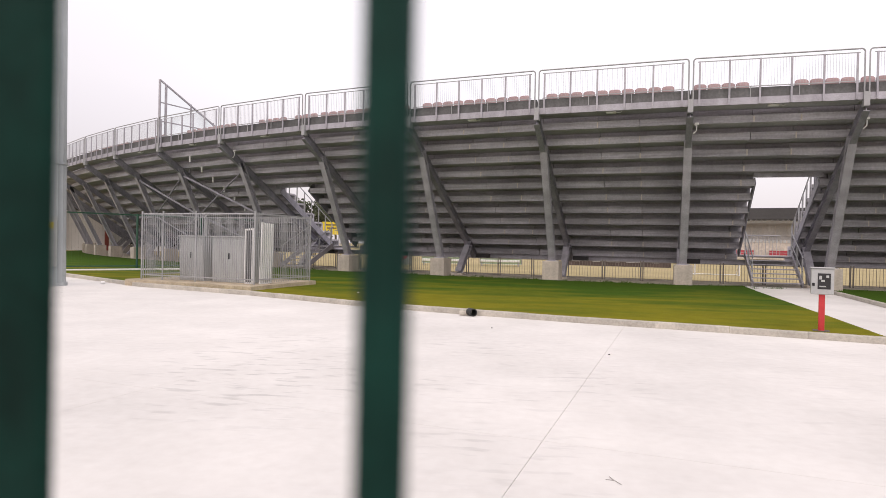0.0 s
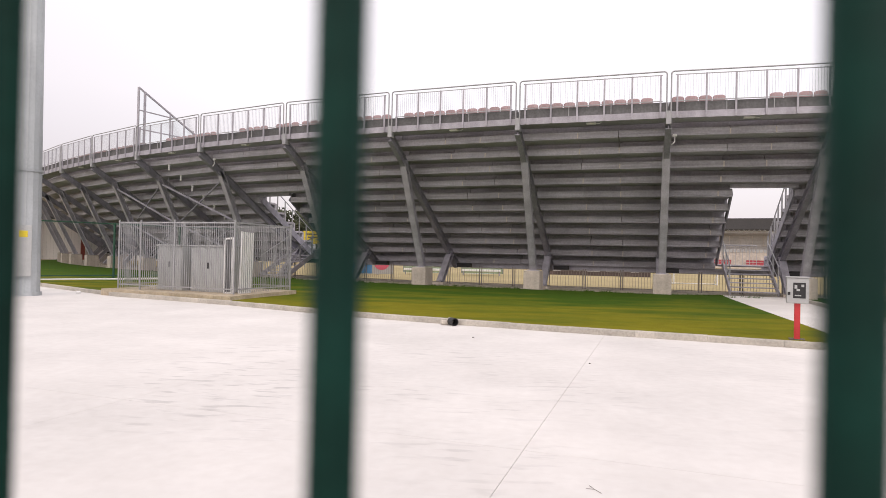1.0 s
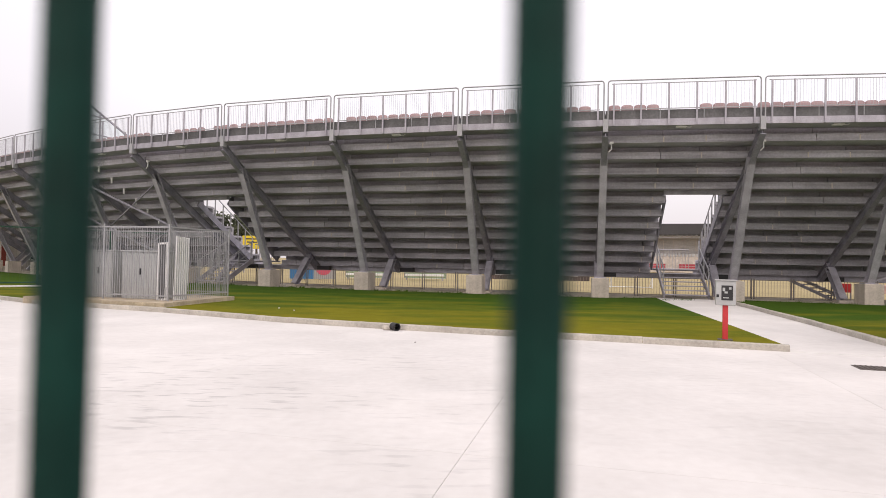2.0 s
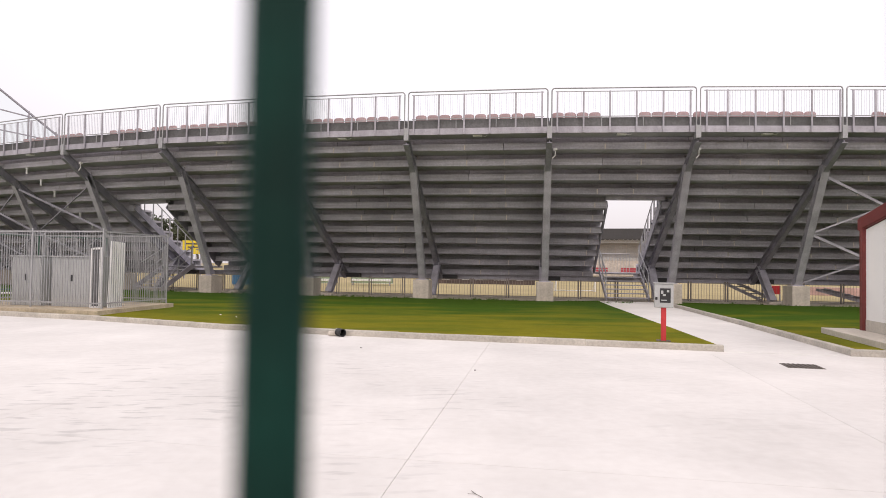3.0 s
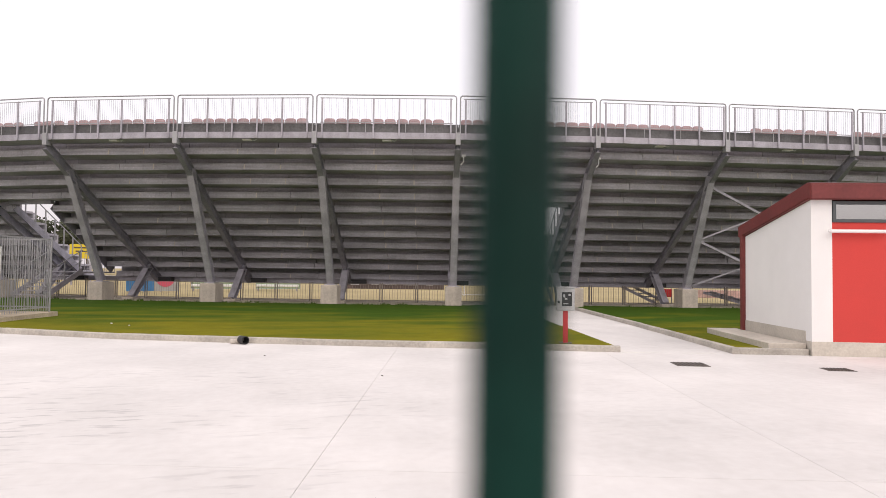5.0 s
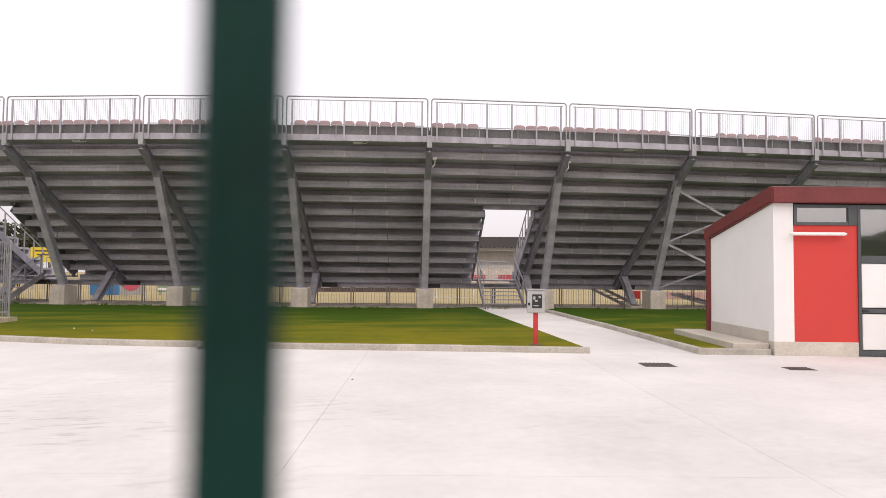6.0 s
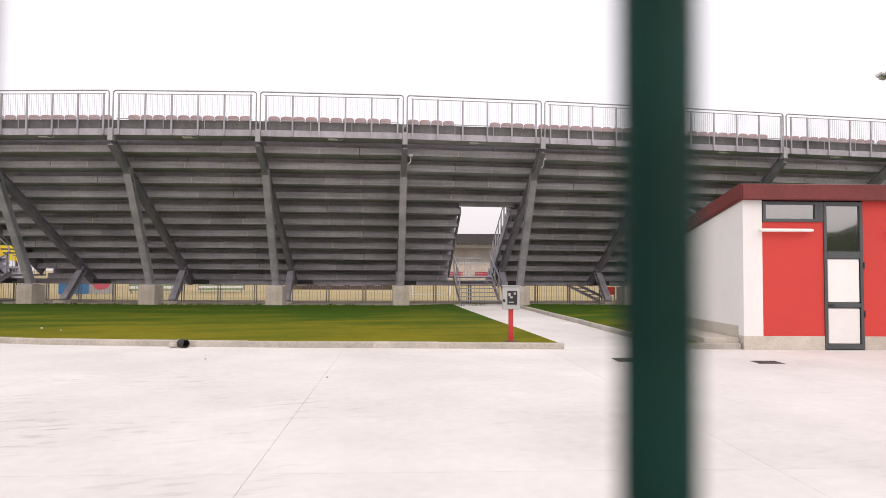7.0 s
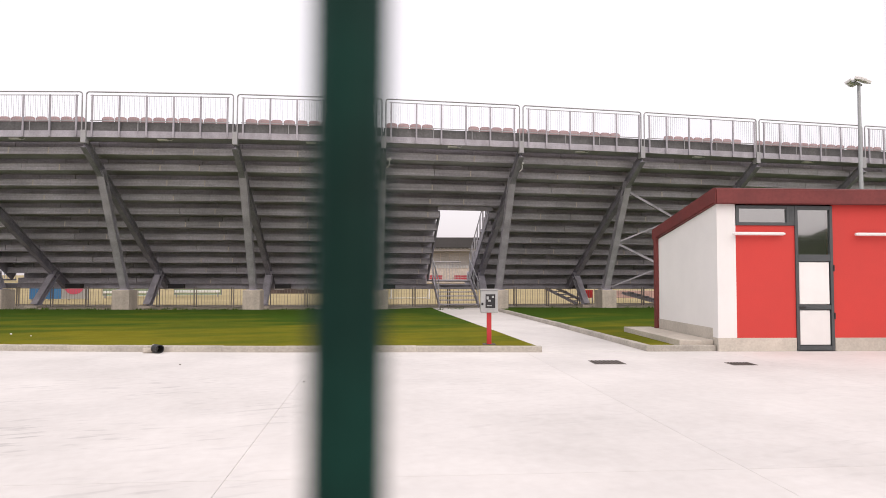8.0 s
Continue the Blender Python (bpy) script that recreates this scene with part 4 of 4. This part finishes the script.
# ---- small training goal and low wall beyond the pitch fence ----
goal = thing("training_goal", "small white tubular training goal on the dry field", "goal", "", "", pose(10.6, 38.6, -0.06, 0, 0, -6))
for x in (-1.2, 1.2):
    part("post", tube((x, 0, 0), (x, 0, 0.78), 0.04), M_PANEL, goal)
    part("back_stay", tube((x, 0, 0.78), (x, 0.9, 0.0), 0.025), M_PANEL, goal)
    part("ground_bar", tube((x, 0, 0.03), (x, 0.9, 0.03), 0.025), M_PANEL, goal)
part("crossbar", tube((-1.24, 0, 0.78), (1.24, 0, 0.78), 0.04), M_PANEL, goal)
part("back_bar", tube((-1.2, 0.9, 0.03), (1.2, 0.9, 0.03), 0.025), M_PANEL, goal)
M_PINKWALL = material("faded_pink_paint", (0.58, 0.40, 0.37), 0.85, 0, 0.2, 5, 0.5, 0.05, stain=0.3)
low_wall = tagged(part("low_wall", box(0, 11, -0.12, 0.12, 0, 0.5, 0.015), M_PINKWALL, None, "", pose(24.4, 37.8, -0.06, 0, 0, -31)), "faded pink low wall beyond the pitch fence", "wall", "", "structure")

# ---- printed boards and sign beyond the stand ----
bb = thing("printed_board", "blue printed board with a pinkish red disc", "board", "", "", pose(-9.6, 41.5, -0.06, 0, 0, 4))
part("board_face", box(-1.35, 0.2, 0.0, 0.05, 0.08, 1.35), M_BLUE, bb)
part("board_face", box(0.22, 1.6, 0.0, 0.05, 0.08, 1.35), M_CABINET, bb, "pale grey printed half")
part("disc", tube((0.85, -0.02, 0.85), (0.85, -0.002, 0.85), 0.52, None, 28), M_PINK, bb, "pinkish red disc")
for x in (-1.25, -0.4, 0.6, 1.5):
    part("stake", box(x - 0.03, x + 0.03, 0.052, 0.10, 0.0, 1.4), M_STEEL, bb)
ys = thing("yellow_sign", "yellow board on two posts beyond the stand", "sign", "", "", pose(-19.3, 58, -0.06, 0, 0, 12))
part("sign_face", box(-0.5, 1.3, 0, 0.06, 2.2, 3.4, 0.02), M_YELLOW, ys)
for z, w in ((3.05, 0.6), (2.75, 0.45)):
    part("print_bar", box(0.4 - w, 0.4 + w, -0.01, -0.002, z, z + 0.12), M_HOARD, ys, "dark unreadable print")
for x in (-0.3, 1.1):
    part("post", box(x - 0.05, x + 0.05, 0.065, 0.16, 0, 3.4), M_STEEL, ys)
rb = thing("red_board", "bright red board standing near the pitch fence", "board", "", "", pose(18.3, 30.2, -0.06, 0, 0, -12))
part("board_face", box(-0.22, 0.22, 0, 0.05, 0.30, 0.72, 0.01), M_HYDRED, rb)
for x in (-0.22, 0.22):
    part("stake", box(x - 0.025, x + 0.025, 0.052, 0.10, 0, 0.72), M_STEEL, rb)


# ---- trees far behind ----
def tree(x, y, h, r, seed):
    rng = random.Random(seed)
    t = thing("tree", "dark green leafy tree far behind the pitch", "tree", "far trees", "", pose(x, y, -0.06))
    bm = bmesh.new()
    rings = []
    for i in range(6):
        z = h * 0.55 * i / 5
        rad = 0.03 * h * (1 - 0.12 * i)
        cx = 0.02 * h * math.sin(i + seed)
        rings.append([bm.verts.new((cx + rad * math.cos(a * math.pi / 4), rad * math.sin(a * math.pi / 4), z)) for a in range(8)])
    for a, b in zip(rings[:-1], rings[1:]):
        for j in range(8):
            bm.faces.new((a[j], a[(j + 1) % 8], b[(j + 1) % 8], b[j]))
    part("trunk", bm, M_BARK, t)
    lobes = []
    for i in range(7):
        a = i * 2.4 + seed
        c = Vector((r * 0.55 * math.cos(a), r * 0.55 * math.sin(a), h * rng.uniform(0.45, 0.82)))
        lobes.append((c, r * rng.uniform(0.35, 0.6)))
        part("limb", tube((0, 0, h * 0.42), c, 0.01 * h, None, 6), M_BARK, t)
    v, f = [], []
    for c, q in lobes:
        for i in range(260):
            d = Vector((rng.gauss(0, 1), rng.gauss(0, 1), rng.gauss(0, 0.8))).normalized() * q * rng.uniform(0.6, 1.08)
            p = c + d
            u = Vector((rng.gauss(0, 1), rng.gauss(0, 1), rng.gauss(0, 1))).normalized() * 0.028 * h * rng.uniform(0.6, 1.4)
            w = u.cross(d).normalized() * u.length * 0.7
            o = len(v)
            v.extend([tuple(p - u), tuple(p + w), tuple(p + u), tuple(p - w)])
            f.append((o, o + 1, o + 2, o + 3))
    tagged(part("crown", (v, [], f), M_LEAF, t), kind="stuff")


for i, (x, y, h, r) in enumerate(((-48, 150, 12, 5.5), (-55, 152, 13.5, 6), (-61, 148, 12.5, 5.5), (-68, 151, 13, 6), (-41, 153, 10, 5), (-75, 150, 11, 5.5), (-36, 150, 9, 4.5))):
    tree(x, y, h, r, i)

# ---- building with red posts, far at the curved end ----
rp = thing("far_building", "distant white walled building with red posts", "building", "", "", pose(-52, 62, -0.06, 0, 0, 40))
part("wall", box(-14, 22, 0, 0.4, 0, 4.4), M_WHITE, rp)
part("upper_band", box(-14, 22, -0.4, 0.39, 4.41, 6.0), M_KICK, rp, "dark band under the eaves")
part("roof", box(-14.5, 22.5, -0.8, 6, 6.01, 6.5, 0.05), M_WHITE, rp)
for i in range(8):
    part("post", box(-13 + i * 4.6, -12.6 + i * 4.6, -0.85, -0.45, 0, 6.0), M_REDPOST, rp)

# ---- green mesh fence beside the narrow walk ----
gf = thing("mesh_fence", "dark green metal mesh fence on slim posts", "fence")
ga, gd = Vector((-18.75, 23.25, 0)), Vector((0.645, 0.764, 0))
for i in range(-2, 4):
    p = ga + gd * (i * 2.75)
    part("post", box(p.x - 0.035, p.x + 0.035, p.y - 0.035, p.y + 0.035, 0.08, 2.45, 0.006), M_GREENF, gf)
for z in (0.2, 2.40):
    p, q = ga - gd * 5.5, ga + gd * 8.25
    part("rail", bar(p + Vector((0, 0, z)), q + Vector((0, 0, z)), 0.03, 0.05), M_GREENF, gf)
mv, mf = [], []
for i in range(110):
    p = ga - gd * 5.5 + gd * (i * 0.125)
    o = len(mv)
    mv.extend([(p.x - 0.0015, p.y, 0.2), (p.x + 0.0015, p.y, 0.2), (p.x + 0.0015, p.y, 2.4), (p.x - 0.0015, p.y, 2.4)])
    mf.append((o, o + 1, o + 2, o + 3))
tagged(part("mesh_wires", (mv, [], mf), M_GREENF, gf), kind="stuff")

# ---- slim lamp post behind the building ----
lp = thing("floodlight_post", "slim pale steel post with small floodlights on top", "lamp post", "", "", pose(21.26, 16.72, 0.0, 0, 0, 20))
bm = prism((0, 0, 0), (0, 0, 8.35), [(0.095 * math.cos(math.pi * i / 6), 0.095 * math.sin(math.pi * i / 6)) for i in range(12)])
for v in bm.verts:
    if v.co.z > 4:
        v.co.x *= 0.55
        v.co.y *= 0.55
part("shaft", bm, M_MAST, lp)
part("crossarm", bar((-0.55, 0, 8.3), (0.22, 0, 8.3), 0.08, 0.06), M_MAST, lp)
for x, y, rz in ((-0.42, -0.1, 20), (-0.14, -0.14, 5), (0.12, -0.14, -5), (-0.28, 0.12, 165), (0.06, 0.16, 170)):
    lamp = part("floodlight", box(-0.15, 0.15, -0.16, 0.10, 0.0, 0.10, 0.015), M_PANEL, lp, "", pose(x, y, 8.34, 18, 0, rz))
    part("lens", box(-0.13, 0.13, -0.14, 0.08, -0.006, -0.001), M_PANEL, lamp)

# ---- small lamps and cable brackets under the upper edge ----
lamp_body = shared("lamp_body", box(-0.17, 0.17, -0.10, 0.10, -0.06, 0.0, 0.015), M_PANEL)
for k in range(-7, LAST):
    p = at(k + 0.5, 0.25, Z_EDGE + 0.015)
    sl = thing("gangway_lamp", "small white lamp under the stand edge", "lamp", "lamps under the stand edge", "", pose(p.x, p.y, p.z, 0, 0, HEAD[k]))
    ob = new("lamp_body", lamp_body)
    ob.parent = sl
    part("bracket", path_tube([(0.16, 0, -0.03), (0.30, 0, -0.05), (0.36, 0, 0.0)], 0.012), M_PANEL, sl)
for k in (-4, 0, 1):
    p = at(k + 0.03, 0.62, Z_EDGE - 0.5)
    cb = thing("cable_hook", "small pale bent conduit on the frame", "conduit", "", "", pose(p.x, p.y, p.z, 0, 0, HEAD[k]))
    part("conduit", path_tube([(0, 0, 0), (0.09, 0, -0.05), (0.08, 0, -0.22), (-0.02, 0, -0.32)], 0.022), M_PANEL, cb)
    part("box", box(0.02, 0.16, -0.05, 0.05, -0.02, 0.06, 0.01), M_PANEL, cb)

# ---- short drain spouts under the terraces ----
for i in range(1, 8):
    p = at(-4.68, i * GOING + 0.05, Z_EDGE - i * RISE)
    spout = thing("drain_spout", "short white plastic drain spout under a terrace", "spout", "drain spouts", "", pose(p.x, p.y, p.z))
    part("pipe", tube((0, 0, -0.30), (0, 0, 0.02), 0.045, None, 10), M_PANEL, spout)
    part("socket", tube((0, 0, -0.06), (0, 0, 0.0), 0.06, None, 10), M_PANEL, spout)


# ---- steel stairs on the pitch side, seen under the stand ----
def pitch_stair(top, low, width, label):
    st = thing("pitch_stair", label, "stair", "stairs on the pitch side")
    top, low = Vector(top), Vector(low)
    d = (low - top).normalized()
    side = Vector((-d.y, d.x, 0)).normalized() * width
    for w in (Vector((0, 0, 0)), side):
        part("stringer", bar(top + w, low + w, 0.05, 0.13), M_STEEL, st)
        part("foot_plate", box(low.x + w.x - 0.09, low.x + w.x + 0.09, low.y + w.y - 0.09, low.y + w.y + 0.09, -0.05, low.z), M_CAST, st)
    for i in range(5):
        p = top.lerp(low, (i + 0.5) / 5) + Vector((0, 0, 0.05))
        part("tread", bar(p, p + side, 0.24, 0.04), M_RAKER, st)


pitch_stair((15.1, 29.1, 0.80), (16.05, 27.6, 0.06), 1.1, "short grey steel stair down from the stand")
pitch_stair((19.1, 28.3, 0.55), (20.3, 26.8, 0.06), 1.1, "short brown-grey steel stair down from the stand")

# ---- benches with clear shelters beyond the fence ----
M_SHELTER = glass("greenish_clear_sheet", 0.15, (0.45, 0.62, 0.55))
def shelter(x, y, rz, w):
    b = thing("team_shelter", "low bench shelter with a greenish clear cover", "shelter", "team shelters", "", pose(x, y, -0.06, 0, 0, rz))
    pts = [(0.9 * math.sin(radians(a)), 0.15 + 1.5 * math.cos(radians(a))) for a in range(-20, 91, 22)]
    v = [(sx, py, pz) for py, pz in pts for sx in (-w, w)]
    v += [(sx, py - 0.02, pz - 0.02) for py, pz in pts for sx in (-w, w)]
    n = 2 * len(pts)
    f = [(i, i + 1, i + 3, i + 2) for i in range(0, n - 2, 2)] + [(n + i, n + i + 2, n + i + 3, n + i + 1) for i in range(0, n - 2, 2)]
    part("cover", (v, [], f), M_SHELTER, b)
    part("bench", box(-w + 0.1, w - 0.1, 0.2, 0.6, 0.3, 0.45, 0.02), M_PANEL, b)
    for sx in (-w, 0, w):
        part("hoop", path_tube([(sx, py, pz) for py, pz in pts], 0.025), M_STEEL, b)
    for sx in (-w + 0.2, w - 0.2):
        part("leg", box(sx - 0.03, sx + 0.03, 0.3, 0.5, 0, 0.3), M_STEEL, b)


shelter(-6.2, 44.0, 2, 1.6)
shelter(-2.3, 45.0, -2, 1.5)

# ---- wooded hills behind the viewer ----
hv, hf = [], []
for i in range(121):
    a = radians(175 + 190 * i / 120)
    h = 33 + 34 * noise.noise(Vector((i * 0.09, 3.1, 0))) + 10 * noise.noise(Vector((i * 0.5, 1.7, 0)))
    hv.extend([(420 * math.cos(a), 420 * math.sin(a), -1), (520 * math.cos(a), 520 * math.sin(a), max(6, h)), (700 * math.cos(a), 700 * math.sin(a), -1)])
    if i:
        o = 3 * i
        hf.extend([(o - 3, o, o + 1, o - 2), (o - 2, o + 1, o + 2, o - 1)])
tagged(part("backdrop", (hv, [], hf), M_HILL), "low wooded hills along the far horizon", "hills", "", "structure")

# ---- litter and twigs ----
for x, y, w in ((-0.65, 10.69, 0.012), (1.02, 8.48, 0.011)):
    tagged(part("pebble", box(-w, w * 0.8, -w, w, 0.0, w, w * 0.3), M_IRON, None, "", pose(x, y, 0.0, 0, 0, x * 50)), "small dark stone lying on the paving", "stone", "stones on the paving")
tw = thing("twig", "small dry twig lying on the concrete", "twig", "", "", pose(0.52, 3.88, 0.004, 0, 0, 115))
part("stem", path_tube([(-0.06, 0, 0.0), (0.0, 0.010, 0.003), (0.07, 0.0, 0.0)], 0.0015), M_BARK, tw)
part("branch", path_tube([(0.0, 0.010, 0.003), (0.03, 0.05, 0.002)], 0.0013), M_BARK, tw)
for x, y, z, w in ((-12.9, 17.62, 0.0, 0.06), (-4.5, 16.14, 0.085, 0.02), (-3.97, 15.58, 0.085, 0.015)):
    tagged(part("litter", box(-w, w, -w, w, 0.0, w * 1.2, w * 0.4), M_PANEL, None, "", pose(x, y, z, 0, 0, 30)), "crumpled white scrap lying on the ground", "litter")
tagged(part("rag", box(-0.09, 0.09, -0.05, 0.05, 0.0, 0.09, 0.03), M_STEP, None, "", pose(-1.33, 12.47, 0.0, 0, 8, 40)), "crumpled pale rag beside the pipe offcut", "rag")

# ---- paving slabs ----
pave = thing("pavement", "very pale concrete yard laid in large slabs", "pavement", "", "structure")
SU, SV = along(-13.4), along(77.6)
X0 = Vector((0.10, 4.59, 0))
for i in range(-12, 11):
    for j in range(-3, 2):
        a = X0 + SU * (i * 3.7) + SV * (j * 7.8)
        g = 0.0018
        pts = [a + SU * g + SV * g, a + SU * (3.7 - g) + SV * g, a + SU * (3.7 - g) + SV * (7.8 - g), a + SU * g + SV * (7.8 - g)]
        part("slab", plate([(p.x, p.y) for p in pts], -0.1, 0.0), M_PAD, pave)


# ---- grass blades ----
def inside(px, py, poly):
    c = np.zeros(len(px), bool)
    for (x0, y0), (x1, y1) in zip(poly, poly[1:] + poly[:1]):
        if y0 != y1:
            c ^= ((y0 > py) != (y1 > py)) & (px < (x1 - x0) * (py - y0) / (y1 - y0) + x0)
    return c


def blades(poly, x0, x1, y0, y1, n, seed):
    rng = np.random.default_rng(seed)
    x, y = rng.uniform(x0, x1, n), rng.uniform(y0, y1, n)
    ok = inside(x, y, [tuple(p) for p in poly])
    # none under the enclosure slab or the building's step
    lx, ly = (x - C0.x) * -0.9636 + (y - C0.y) * 0.2672, (x - C0.x) * -0.2672 - (y - C0.y) * 0.9636
    ok &= ~((lx > -0.3) & (lx < 4.8) & (ly > -2.8) & (ly < 0.85))
    bx, by = (x - B0.x) * 0.9646 + (y - B0.y) * -0.2639, (x - B0.x) * 0.2639 + (y - B0.y) * 0.9646
    ok &= ~((bx > -0.9) & (by > -0.2) & (by < 3.5))
    x, y = x[ok], y[ok]
    m = len(x)
    a = rng.uniform(0, 6.283, m)
    w = rng.uniform(0.006, 0.014, m)
    h = rng.uniform(0.001, 0.004, m)
    reach = rng.uniform(0.02, 0.05, m)
    lx, ly = -reach * np.sin(a), reach * np.cos(a)
    v = np.empty((m, 3, 3))
    z = fall(x, y) + 0.001
    v[:, 0] = np.stack([x - w * np.cos(a), y - w * np.sin(a), z], 1)
    v[:, 1] = np.stack([x + w * np.cos(a), y + w * np.sin(a), z], 1)
    v[:, 2] = np.stack([x + lx, y + ly, z + h], 1)
    me = bpy.data.meshes.new("grass")
    me.from_pydata(v.reshape(-1, 3).tolist(), [], np.arange(3 * m).reshape(-1, 3).tolist())
    me.materials.append(M_BLADE)
    tagged(new("grass", me), "short mown grass blades on the lawn", "grass", "", "stuff")


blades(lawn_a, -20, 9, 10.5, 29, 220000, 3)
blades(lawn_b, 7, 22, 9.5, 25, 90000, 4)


# ---- weeds on the soil along the footings ----
rng = np.random.default_rng(9)
wv, wf = [], []
for c in range(420):
    kk, ss = rng.uniform(-6, 5), 2.75 + abs(rng.normal(0, 0.55))
    p = at(float(kk), float(ss), -0.03)
    for b in range(14):
        a, d = rng.uniform(0, 6.283), abs(rng.normal(0, 0.09))
        x, y, h = p.x + d * math.cos(a), p.y + d * math.sin(a), rng.uniform(0.03, 0.13)
        o = len(wv)
        wv.extend([(x - 0.012, y, -0.03), (x + 0.012, y + 0.006, -0.03), (x + rng.normal(0, 0.03), y + rng.normal(0, 0.03), h - 0.03)])
        wf.append((o, o + 1, o + 2))
tagged(part("weeds", (wv, [], wf), M_BLADE), "scattered low weeds along the concrete footings", "weeds", "", "stuff")
